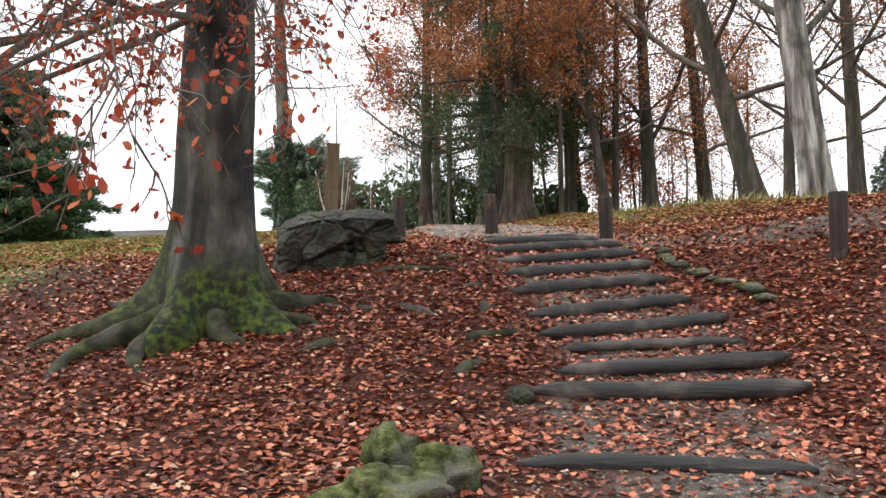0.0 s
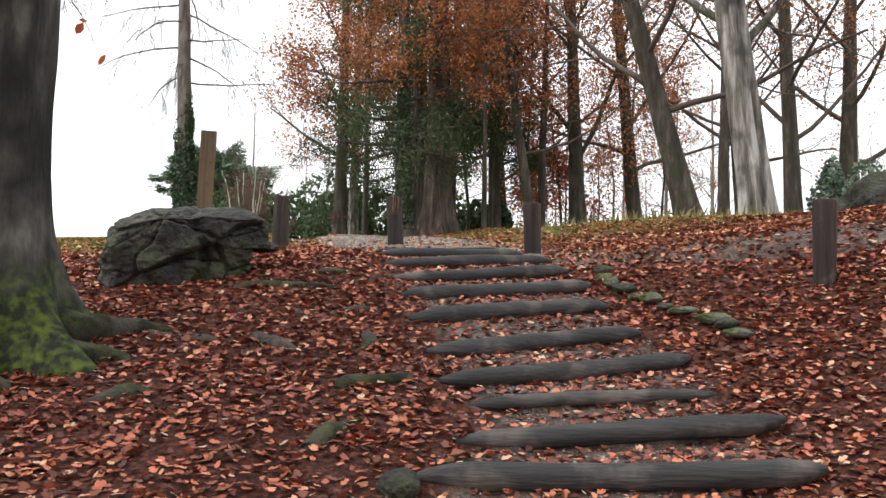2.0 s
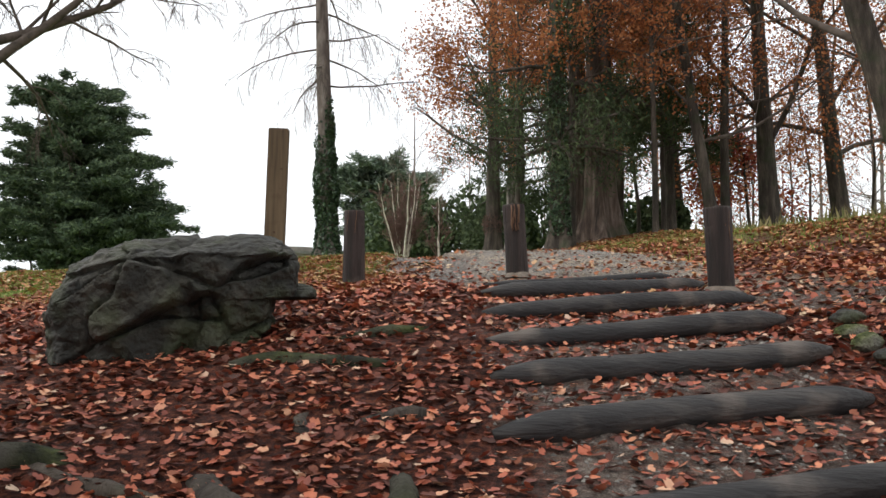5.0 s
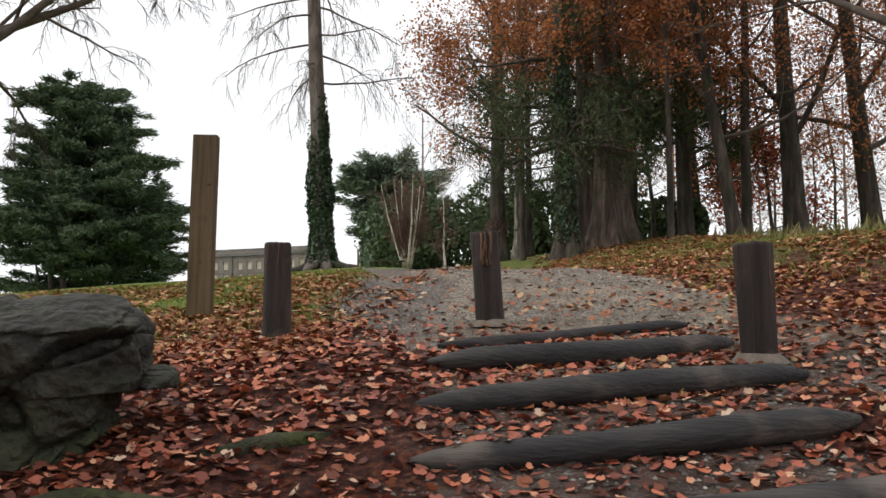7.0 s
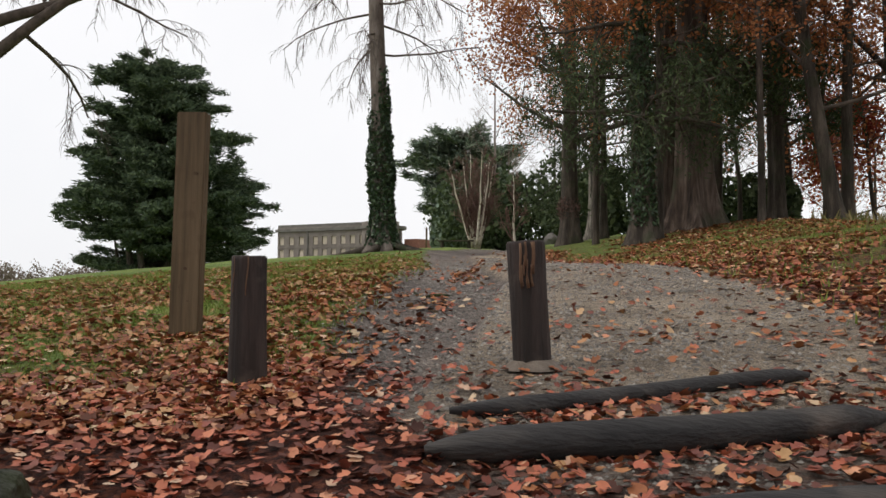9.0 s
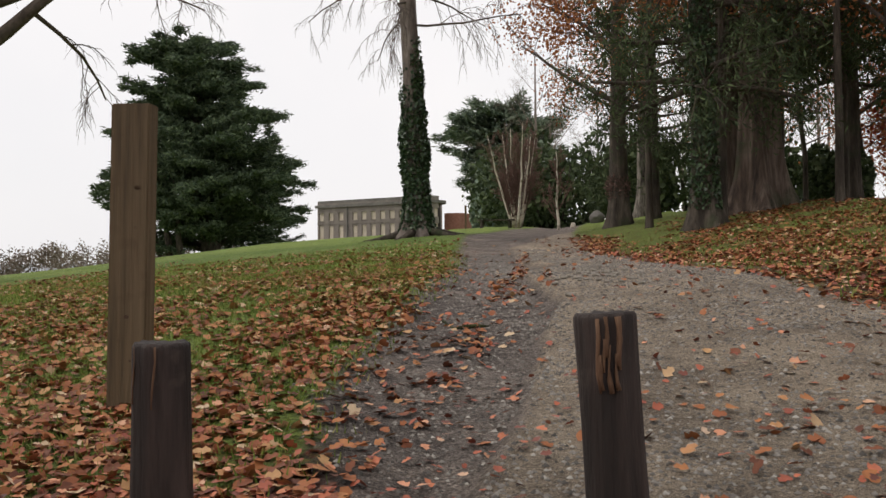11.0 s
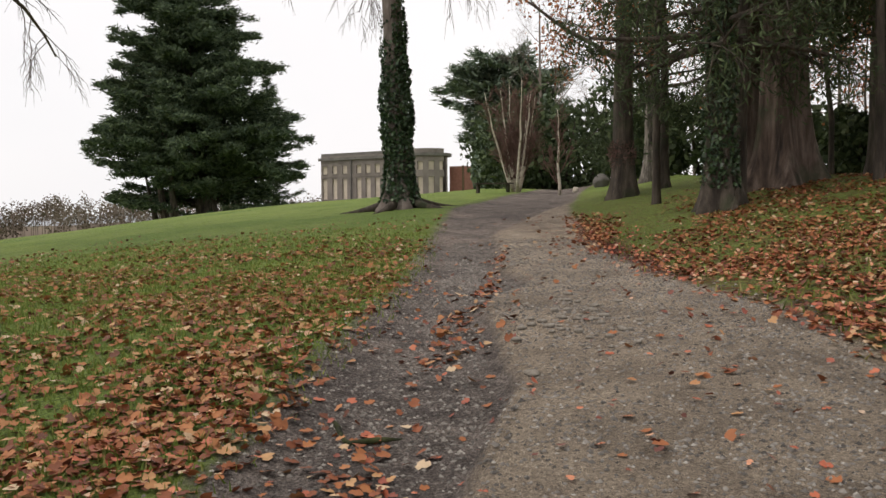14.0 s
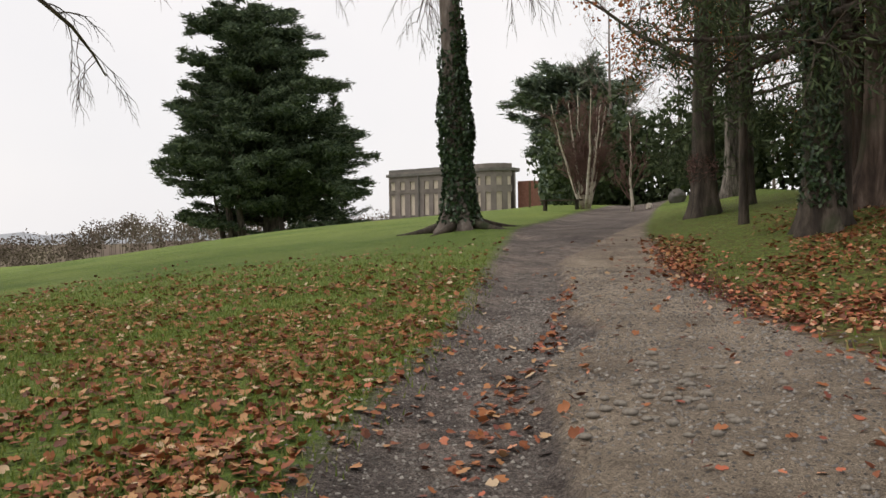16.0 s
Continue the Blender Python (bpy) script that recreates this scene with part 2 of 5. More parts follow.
LITTER = material("fallen_leaf_red", [(0.0, (0.10, 0.03, 0.02)), (0.3, (0.24, 0.06, 0.035)), (0.55, (0.38, 0.10, 0.05)), (0.8, (0.5, 0.17, 0.085)), (0.93, (0.55, 0.29, 0.17)), (1.0, (0.48, 0.34, 0.24))], 30, 3, 0.6, 0, vary=0.35, spec=0.4)
LITTER_DARK = material("old_fallen_leaf", [(0.0, (0.05, 0.02, 0.014)), (0.5, (0.13, 0.04, 0.025)), (1.0, (0.24, 0.08, 0.04))], 30, 3, 0.7, 0, vary=0.35)
LITTER_BROWN = material("fallen_leaf_brown", [(0.0, (0.09, 0.03, 0.016)), (0.35, (0.22, 0.07, 0.03)), (0.7, (0.33, 0.125, 0.045)), (0.92, (0.42, 0.24, 0.11)), (1.0, (0.5, 0.38, 0.25))], 30, 3, 0.65, 0, vary=0.35)
COPPER = material("copper_leaf", [(0.0, (0.2, 0.07, 0.03)), (0.5, (0.38, 0.135, 0.05)), (1.0, (0.5, 0.22, 0.09))], 20, 3, 0.7, 0, vary=0.3, through_light=0.5)
RED_LEAF = material("red_hanging_leaf", [(0.0, (0.16, 0.03, 0.02)), (0.6, (0.34, 0.06, 0.03)), (1.0, (0.45, 0.14, 0.05))], 20, 3, 0.6, 0, vary=0.3, through_light=0.4)
DARK_NEEDLE = material("dark_conifer_needles", [(0.0, (0.028, 0.044, 0.02)), (0.5, (0.052, 0.078, 0.032)), (1.0, (0.09, 0.12, 0.05))], 8, 3, 0.8, 0, vary=0.35, through_light=0.15)
CEDAR_NEEDLE = material("cedar_needles", [(0.0, (0.03, 0.05, 0.028)), (0.5, (0.058, 0.088, 0.044)), (1.0, (0.10, 0.135, 0.065))], 4, 3, 0.8, 0, vary=0.35, through_light=0.1)
# needles paled with painted distance haze; the bush behind the boulder shares them
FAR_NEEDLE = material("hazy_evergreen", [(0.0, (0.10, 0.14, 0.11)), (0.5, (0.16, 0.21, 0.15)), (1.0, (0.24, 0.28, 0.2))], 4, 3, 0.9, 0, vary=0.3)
IVY = material("ivy_leaf", [(0.0, (0.014, 0.032, 0.014)), (0.5, (0.03, 0.065, 0.025)), (1.0, (0.065, 0.11, 0.04))], 10, 3, 0.45, 0, vary=0.35, spec=0.5)
FAR_TWIG = material("far_bare_wood", [(0.3, (0.13, 0.10, 0.085)), (0.7, (0.24, 0.2, 0.175))], 2, 4, 0.95, 0)
ROCK = material("sandstone_rock", [(0.3, (0.006, 0.006, 0.0045)), (0.5, (0.02, 0.019, 0.013)), (0.74, (0.075, 0.07, 0.053))], 3.6, 10, 0.75, 1.0, 9, second=((0.03, 0.036, 0.012), 0.5, 2.2), spec=0.45, bump_distance=0.12)
MOSS = material("moss_cushion", [(0.34, (0.012, 0.015, 0.006)), (0.5, (0.075, 0.088, 0.024)), (0.68, (0.2, 0.215, 0.085))], 9, 9, 0.95, 1.0, 50, second=((0.13, 0.125, 0.10), 0.5, 4), bump_distance=0.04)
LOG = material("tarred_step_log", [(0.3, (0.009, 0.008, 0.008)), (0.52, (0.024, 0.022, 0.021)), (0.75, (0.065, 0.057, 0.05))], 4, 9, 0.7, 0.7, 24, (0.25, 2, 2), second=((0.11, 0.09, 0.075), 0.25, 2.4), spec=0.4)
POST = material("dark_post_wood", [(0.3, (0.008, 0.006, 0.005)), (0.52, (0.024, 0.016, 0.013)), (0.75, (0.065, 0.045, 0.038))], 6, 9, 0.75, 0.8, 24, (2, 2, 0.18), second=((0.10, 0.075, 0.06), 0.15, 4), spec=0.35)
SPLIT = material("split_raw_wood", [(0.3, (0.06, 0.03, 0.016)), (0.6, (0.17, 0.095, 0.055)), (0.8, (0.26, 0.17, 0.11))], 8, 6, 0.8, 0.6, 30, (2, 2, 0.2))
SLEEPER = material("sawn_timber", [(0.28, (0.05, 0.034, 0.018)), (0.5, (0.10, 0.07, 0.038)), (0.75, (0.15, 0.107, 0.062))], 5, 8, 0.8, 0.5, 26, (3, 3, 0.15), second=((0.07, 0.042, 0.022), 0.18, 3.5))
MUD = material("dry_mud", [(0.3, (0.10, 0.08, 0.062)), (0.7, (0.2, 0.165, 0.135))], 9, 8, 0.95, 0.8, 40)
PALE_STONE = material("worn_pale_stone", [(0.3, (0.12, 0.105, 0.085)), (0.7, (0.28, 0.25, 0.21))], 30, 6, 0.85, 0.4, 40)
KNOT = material("timber_knot", [(0.3, (0.045, 0.025, 0.014)), (0.7, (0.09, 0.052, 0.028))], 14, 4, 0.8, 0)
STONE_HOUSE = material("weathered_limestone", [(0.3, (0.15, 0.13, 0.115)), (0.5, (0.2, 0.175, 0.155)), (0.72, (0.25, 0.22, 0.195))], 0.5, 8, 0.9, 0.2, 3)
STONE_DARK = material("sooty_cornice_stone", [(0.3, (0.10, 0.095, 0.085)), (0.7, (0.19, 0.18, 0.165))], 0.8, 8, 0.9, 0.2, 3)
BOARDED = material("boarded_window_panel", [(0.3, (0.45, 0.39, 0.31)), (0.7, (0.6, 0.53, 0.43))], 0.8, 5, 0.9, 0)
BRICK_RED = material("red_brickwork", [(0.3, (0.16, 0.07, 0.05)), (0.7, (0.26, 0.12, 0.09))], 2, 6, 0.9, 0.2, 8)
GRASS_BLADE = material("grass_blade", [(0.0, (0.08, 0.13, 0.02)), (0.5, (0.15, 0.21, 0.035)), (0.85, (0.23, 0.26, 0.06)), (1.0, (0.32, 0.27, 0.11))], 2, 3, 0.7, 0, vary=0.3, through_light=0.25)
STRAW = material("dry_grass_blade", [(0.0, (0.09, 0.10, 0.03)), (0.5, (0.17, 0.15, 0.06)), (1.0, (0.27, 0.22, 0.11))], 2, 3, 0.8, 0, vary=0.3, through_light=0.25)
PEBBLE = material("gravel_stone", [(0.0, (0.045, 0.04, 0.035)), (0.5, (0.14, 0.125, 0.11)), (0.85, (0.22, 0.2, 0.175)), (1.0, (0.32, 0.295, 0.26))], 8, 3, 0.8, 0, vary=0.3)
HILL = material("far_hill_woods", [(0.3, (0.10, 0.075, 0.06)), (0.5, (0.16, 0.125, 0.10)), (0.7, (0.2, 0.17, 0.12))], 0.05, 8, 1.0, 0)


def ground_material():
    """Soil, turf and gravel blended by the mask that each vertex carries (r gravel, g turf, b litter)."""
    m = bpy.data.materials.new("earth_turf_gravel")
    m.use_nodes = True
    n, l = m.node_tree.nodes, m.node_tree.links
    b = n["Principled BSDF"]
    tc = n.new("ShaderNodeTexCoord")
    mask = n.new("ShaderNodeVertexColor")
    mask.layer_name = "mask"
    sep = n.new("ShaderNodeSeparateColor")
    l.new(mask.outputs[0], sep.inputs[0])

    def noise_tex(scale, detail=6, rough=0.6):
        t = n.new("ShaderNodeTexNoise")
        t.inputs["Scale"].default_value, t.inputs["Detail"].default_value, t.inputs["Roughness"].default_value = scale, detail, rough
        l.new(tc.outputs["Object"], t.inputs["Vector"])
        return t.outputs[0]

    def ramp(src, stops):
        r = n.new("ShaderNodeValToRGB")
        while len(r.color_ramp.elements) < len(stops):
            r.color_ramp.elements.new(0.5)
        for e, (pos, col) in zip(r.color_ramp.elements, stops):
            e.position, e.color = pos, (*col, 1)
        l.new(src, r.inputs[0])
        return r.outputs[0]

    def mix(fac, a, c, how="MIX"):
        x = n.new("ShaderNodeMix")
        x.data_type, x.blend_type = "RGBA", how
        if isinstance(fac, float):
            x.inputs[0].default_value = fac
        else:
            l.new(fac, x.inputs[0])
        l.new(a, x.inputs[6])
        l.new(c, x.inputs[7])
        return x.outputs[2]

    def edge(src, grain, width=0.35):
        a = n.new("ShaderNodeMath")
        a.operation = "ADD"
        l.new(src, a.inputs[0])
        l.new(grain, a.inputs[1])
        r = n.new("ShaderNodeMapRange")
        r.inputs[1].default_value, r.inputs[2].default_value = 1.0 - width / 2, 1.0 + width / 2
        l.new(a.outputs[0], r.inputs[0])
        return r.outputs[0]

    soil = ramp(noise_tex(7, 9), [(0.3, (0.018, 0.012, 0.009)), (0.5, (0.045, 0.028, 0.02)), (0.72, (0.085, 0.055, 0.04))])
    litter = ramp(noise_tex(22, 4), [(0.3, (0.02, 0.009, 0.006)), (0.48, (0.07, 0.022, 0.014)), (0.6, (0.17, 0.05, 0.026)), (0.75, (0.28, 0.1, 0.05))])
    turf_a = ramp(noise_tex(0.35, 5), [(0.35, (0.14, 0.22, 0.04)), (0.65, (0.22, 0.29, 0.065))])
    turf_b = ramp(noise_tex(28, 6), [(0.3, (0.25, 0.25, 0.25)), (0.5, (0.85, 0.85, 0.85)), (0.75, (1.4, 1.35, 1.2))])
    turf = mix(1.0, turf_a, turf_b, "MULTIPLY")
    grit = ramp(noise_tex(62, 7, 0.85), [(0.34, (0.045, 0.039, 0.035)), (0.46, (0.18, 0.157, 0.142)), (0.56, (0.33, 0.295, 0.27)), (0.68, (0.58, 0.54, 0.5))])
    wet = mix(1.0, ramp(noise_tex(0.8, 7, 0.7), [(0.38, (0.5, 0.49, 0.5)), (0.5, (0.74, 0.73, 0.73)), (0.62, (1.05, 1.02, 0.98))]), ramp(noise_tex(5, 6, 0.7), [(0.35, (0.6, 0.58, 0.56)), (0.6, (1.15, 1.12, 1.1))]), "MULTIPLY")
    gravel = mix(1.0, grit, wet, "MULTIPLY")
    fine = ramp(noise_tex(110, 6, 0.85), [(0.38, (0.06, 0.048, 0.036)), (0.47, (0.27, 0.222, 0.17)), (0.55, (0.42, 0.352, 0.278)), (0.64, (0.64, 0.565, 0.48))])
    fine = mix(1.0, fine, ramp(noise_tex(1.3, 8, 0.72), [(0.36, (0.62, 0.6, 0.58)), (0.5, (0.98, 0.96, 0.93)), (0.62, (1.22, 1.2, 1.16))]), "MULTIPLY")
    stones = ramp(noise_tex(38, 4, 0.8), [(0.36, (0.45, 0.43, 0.42)), (0.5, (0.95, 0.94, 0.93)), (0.64, (1.5, 1.47, 1.42))])
    gravel = mix(1.0, gravel, stones, "MULTIPLY")
    fine = mix(0.7, fine, mix(1.0, fine, stones, "MULTIPLY"))
    gravel = mix(edge(mask.outputs[1], noise_tex(3.5, 8, 0.7), 0.6), gravel, fine)
    under = mix(edge(sep.outputs[2], noise_tex(5, 6)), soil, litter)
    under = mix(edge(sep.outputs[1], noise_tex(9, 6)), under, turf)
    colour = mix(edge(sep.outputs[0], noise_tex(6, 8)), under, gravel)
    l.new(colour, b.inputs["Base Color"])
    b.inputs["Roughness"].default_value = 0.88
    b.inputs["Specular IOR Level"].default_value = 0.25
    bp = n.new("ShaderNodeBump")
    bp.inputs["Strength"].default_value, bp.inputs["Distance"].default_value = 1.0, 0.05
    l.new(noise_tex(60, 9, 0.75), bp.inputs["Height"])
    l.new(bp.outputs[0], b.inputs["Normal"])
    return m


GROUND = ground_material()

# ---- the lie of the land ----


def bend(v, stops):
    return np.interp(v, [p[0] for p in stops], [p[1] for p in stops])


CENTRE = [(-60, 0.0), (16, 0.0), (20, -0.1), (28, -1.9), (38, -4.6), (50, -7.2), (65, -9.5), (80, -10), (2000, -10)]
RISE = [(-2000, -40), (-200, -6), (-30, -0.6), (-4, -0.05), (2, 0.08), (5.5, 0.33), (7.6, 0.62), (8, 0.71), (9.6, 1.19), (11.7, 1.88), (12.9, 2.27), (14.0, 2.52), (16, 2.78), (18.5, 3.09), (20, 3.3), (22, 3.5), (25, 3.63), (28, 3.8), (38, 4.52),
        (50, 5.15), (62, 5.75), (75, 6.15), (95, 6.5), (130, 6.6), (200, 6.8), (260, 5), (400, -5), (2000, -60)]
BANK = [(0, 0.12), (6, 0.2), (11, 0.3), (15, 0.16), (20, 0.13), (26, 0.145), (35, 0.16), (60, 0.12)]


def slope(x, y):
    """Height of the bare slope, before steps and small bumps."""
    x, y = np.asarray(x, float), np.asarray(y, float)
    s = x - bend(y, CENTRE)
    z = sum(bend(y + d, RISE) for d in (-0.5, -0.25, 0, 0.25, 0.5)) / 5
    l = np.clip(-s - bend(y, [(16, 0.3), (19.5, 1.6)]), 0, None)
    z = z - (0.05 * l + 0.0014 * np.minimum(l, 60) ** 2 + 0.12 * np.clip(l - 60, 0, None)) * bend(y, [(90, 1), (160, 0.4)])
    r = np.clip(s - 3.2, 0, None)
    k = bend(y, BANK)
    return z + k * np.minimum(r, 5) - 0.25 * k * np.clip(r - 5, 0, 10)


# The twelve step logs: both ends in plan, left then right.
STEPS = [(0.50, 5.99, 2.52, 5.9), (0.80, 7.89, 3.36, 7.96), (1.08, 8.45, 3.46, 8.68), (1.24, 9.08, 3.24, 9.36), (1.06, 9.48, 3.29, 10.03), (1.0, 10.16, 3.06, 10.7),
         (0.88, 11.02, 2.98, 11.57), (0.82, 11.74, 2.99, 12.29), (0.75, 12.4, 2.88, 12.93), (0.63, 13.05, 2.86, 13.72), (0.62, 13.85, 2.62, 14.6), (0.60, 14.45, 2.43, 15.4)]


def tread(x, y):
    """How far the trodden step lies above the slope, and how far the point belongs to the stair."""
    x, y = np.asarray(x, float), np.asarray(y, float)
    off = np.zeros(np.broadcast(x, y).shape)
    on = np.zeros_like(off)
    for a, b in zip(STEPS, STEPS[1:]):
        def line(s):
            return s[1] + (s[3] - s[1]) * np.clip((x - s[0]) / (s[2] - s[0]), -0.2, 1.2)
        ya, yb = line(a), line(b)
        u = (y - ya) / (yb - ya)
        side = np.clip(np.minimum(x - (a[0] + b[0]) / 2, (a[2] + b[2]) / 2 - x) / 0.6 + 0.5, 0, 1)
        inside = (u >= 0) & (u < 1)
        amp = 0.055 if b[1] < 14 else 0.02
        off = np.where(inside, side * amp * (1 - 2 * u), off)
        on = np.where(inside, side, on)
    return off, on


# the worn lip between firm tan surface and the washed-out grey side: (y, x)
LIP = [(17.0, 0.3), (19.0, 0.08), (20.38, 0.02), (21.25, -0.29), (22.15, -0.54), (22.71, -0.76), (23.43, -0.84), (24.13, -0.69), (24.92, -0.74), (26.31, -1.4), (28.46, -1.8), (31.1, -2.61)]


def firm(x, y):
    """1 on the firm side of the lip, 0 in the washed-out channel."""
    return np.clip((x - bend(y, LIP)) / 0.12 + 0.5, 0, 1) * bend(y, [(13.5, 0.3), (16, 1), (29, 1), (33, 0.6)])


def land(x, y):
    x, y = np.asarray(x, float), np.asarray(y, float)
    worn = np.clip(near_line(x, y, TRACK) / 0.4, 0, 1)
    return slope(x, y) + tread(x, y)[0] + 0.12 * worn * (firm(x, y) - 0.75)


def at(x, y):
    return float(land(x, y))


def near_line(x, y, stops):
    """Distance into a band along a line of (x, y, half width): above 0 is inside."""
    best = np.full(np.broadcast(x, y).shape, -99.0)
    for (ax, ay, aw), (bx, by, bw) in zip(stops, stops[1:]):
        dx, dy = bx - ax, by - ay
        u = np.clip(((x - ax) * dx + (y - ay) * dy) / (dx * dx + dy * dy), 0, 1)
        best = np.maximum(best, aw + (bw - aw) * u - np.hypot(x - ax - dx * u, y - ay - dy * u))
    return best


TRACK = [(1.4, 15.4, 1.5), (1.1, 17.5, 2.15), (0.55, 20, 2.0), (0.13, 22.3, 1.88), (-0.55, 24.5, 1.6), (-1.2, 26.5, 1.42), (-1.85, 29, 1.4), (-3.1, 35, 1.5), (-3.8, 39, 1.65), (-4.4, 47, 1.5), (-5, 56, 1.5), (-6, 75, 1.5)]
BRANCH = [(2.0, 15.6, 1.3), (4.0, 13.7, 0.8), (5.4, 12.5, 0.7), (8, 10.8, 0.8), (14, 8.2, 0.9)]
DRAIN = [(-0.05, 15.0, 0.3), (-0.1, 16.8, 0.25), (-0.3, 17.7, 0.24), (-0.5, 18.9, 0.24), (-0.62, 20.5, 0.2), (-0.95, 22.75, 0.18), (-1.1, 24.5, 0.12), (-1.85, 28.6, 0.1)]


def gravel_mask(x, y):
    g = near_line(x, y, TRACK)
    side = np.clip(0.3 + near_line(x, y, BRANCH) / 0.8, 0, 0.52)
    on = tread(x, y)[1]
    low = np.clip(1.1 - np.hypot((x - 1.9) / 1.6, (y - 5.6) / 1.9), 0, 1)
    return np.clip(np.maximum(np.maximum(np.clip(0.5 + g / 0.6, 0, 1), side), np.maximum(0.5 * on, 0.75 * low)), 0, 1)


def litter_mask(x, y):
    """Share of the ground that fallen leaves hide."""
    s = x - bend(y, CENTRE)
    slope_part = bend(y, [(12.5, 1.0), (14.5, 0.95), (16, 0.85), (19, 0.6), (24, 0.3), (30, 0.12), (36, 0.05), (45, 0.02)])
    left = slope_part * bend(s, [(-40, 0.15), (-14, 0.5), (-7, 0.85), (-3, 1.0)]) * (1 - 0.55 * np.clip((-x - 3.5) / 2, 0, 1) * bend(y, [(9, 0), (12, 1), (20, 0.3)]))
    right = bend(y, [(14, 1.0), (22, 1.0), (30, 0.95), (40, 0.75), (70, 0.2)])
    d = np.where(s < 1, left, right)
    g = gravel_mask(x, y)
    on = tread(x, y)[1]
    d = d * np.maximum(1 - 0.95 * g, bend(y, [(14, 0.65), (16, 0.42), (18.5, 0.16), (22, 0.07), (30, 0.05)]) * np.where(s < 0.3, 1.0, 0.5))
    d = np.maximum(d, 0.6 * on)
    return np.clip(np.maximum(d, 0.3 * np.clip(near_line(x, y, DRAIN) / 0.25 + 0.3, 0, 1)), 0, 1)


def turf_mask(x, y):
    s = x - bend(y, CENTRE)
    left = np.clip(bend(y, [(13.2, 0.0), (15.5, 0.55), (18, 0.95)]), 0, 1) * np.clip((-s - 0.2) / 0.6, 0, 1)
    far_left = np.clip((-x - 4.2) / 2.5, 0, 1) * bend(y, [(9, 0), (13, 0.8)])
    right = np.clip((s - 1.5) / 1.0, 0, 1) * bend(y, [(15, 0.0), (18, 0.3), (24, 0.5), (30, 0.58), (44, 0.62)])
    patch = np.clip(1.2 - np.hypot((x - 5.2) / 1.6, (y - 10.2) / 1.0), 0, 0.6)
    return np.clip(np.maximum.reduce([left, far_left, right, patch, np.where(y > 48, 1.0, 0.0)]), 0, 1)


def axis(fine, step, reach):
    """Grid lines: even between the fine bounds, widening beyond."""
    a, b = fine
    mid = list(np.arange(a, b + step / 2, step))
    up, d = [], step
    while (up[-1] if up else b) < reach[1]:
        d *= 1.12
        up.append((up[-1] if up else b) + d)
    down, d = [], step
    while (down[-1] if down else a) > reach[0]:
        d *= 1.12
        down.append((down[-1] if down else a) - d)
    return np.array(down[::-1] + mid + up)


def build_ground():
    gx, gy = axis((-6.5, 7.0), 0.1, (-1500, 1500)), axis((4.0, 26.0), 0.1, (-600, 1500))
    x, y = np.meshgrid(gx, gy, indexing="ij")
    z = land(x, y)
    rough = np.array([[noise.noise((a * 0.9, c * 0.9, 0)) * 0.05 + noise.noise((a * 3.1, c * 3.1, 5)) * 0.022 + noise.noise((a * 0.13, c * 0.13, 9)) * 0.12 for c in gy] for a in gx])
    g, lm, tm = gravel_mask(x, y), litter_mask(x, y), turf_mask(x, y)
    z = z + rough * np.where(g > 0.4, 0.35, 1.0) * np.clip(np.hypot(x, y - 15) / 40 + 0.5, 0.5, 2.5)
    verts = np.stack([x, y, z], -1).reshape(-1, 3)
    mask = np.stack([g, tm * (1 - 0.6 * np.where(y < 15, lm, 0)), lm, firm(x, y)], -1).reshape(-1, 4)
    nx, ny = len(gx), len(gy)
    i, j = np.meshgrid(np.arange(nx - 1), np.arange(ny - 1), indexing="ij")
    quads = np.stack([i * ny + j, (i + 1) * ny + j, (i + 1) * ny + j + 1, i * ny + j + 1], -1).reshape(-1, 4)
    mid = verts[quads].mean(1)
    on_track = np.maximum(near_line(mid[:, 0], mid[:, 1], TRACK), near_line(mid[:, 0], mid[:, 1], BRANCH)) > 0
    on_lawn = ~on_track & (mid[:, 1] > 14.5) & (mid[:, 0] < bend(mid[:, 1], CENTRE))
    made = []
    for name, pick, label in (("ground", ~on_track & ~on_lawn, "leaf-strewn brown earth slope and mossy bank"), ("lawn", on_lawn, "green mown lawn sloping away with scattered leaves"), ("gravel_path", on_track, "grey gravel track with worn muddy ruts")):
        f = quads[pick]
        used, inv = np.unique(f, return_inverse=True)
        ob = link(name, verts[used], inv.reshape(f.shape), GROUND)
        layer = ob.data.attributes.new("mask", "FLOAT_COLOR", "POINT")
        layer.data.foreach_set("color", mask[used].ravel())
        made.append(tagged(ob, label, {"ground": "ground", "lawn": "lawn", "gravel_path": "path"}[name], kind="structure"))
    return made


build_ground()

# ---- trees ----


def unit(v):
    return v / (math.sqrt(v[0] * v[0] + v[1] * v[1] + v[2] * v[2]) + 1e-9)


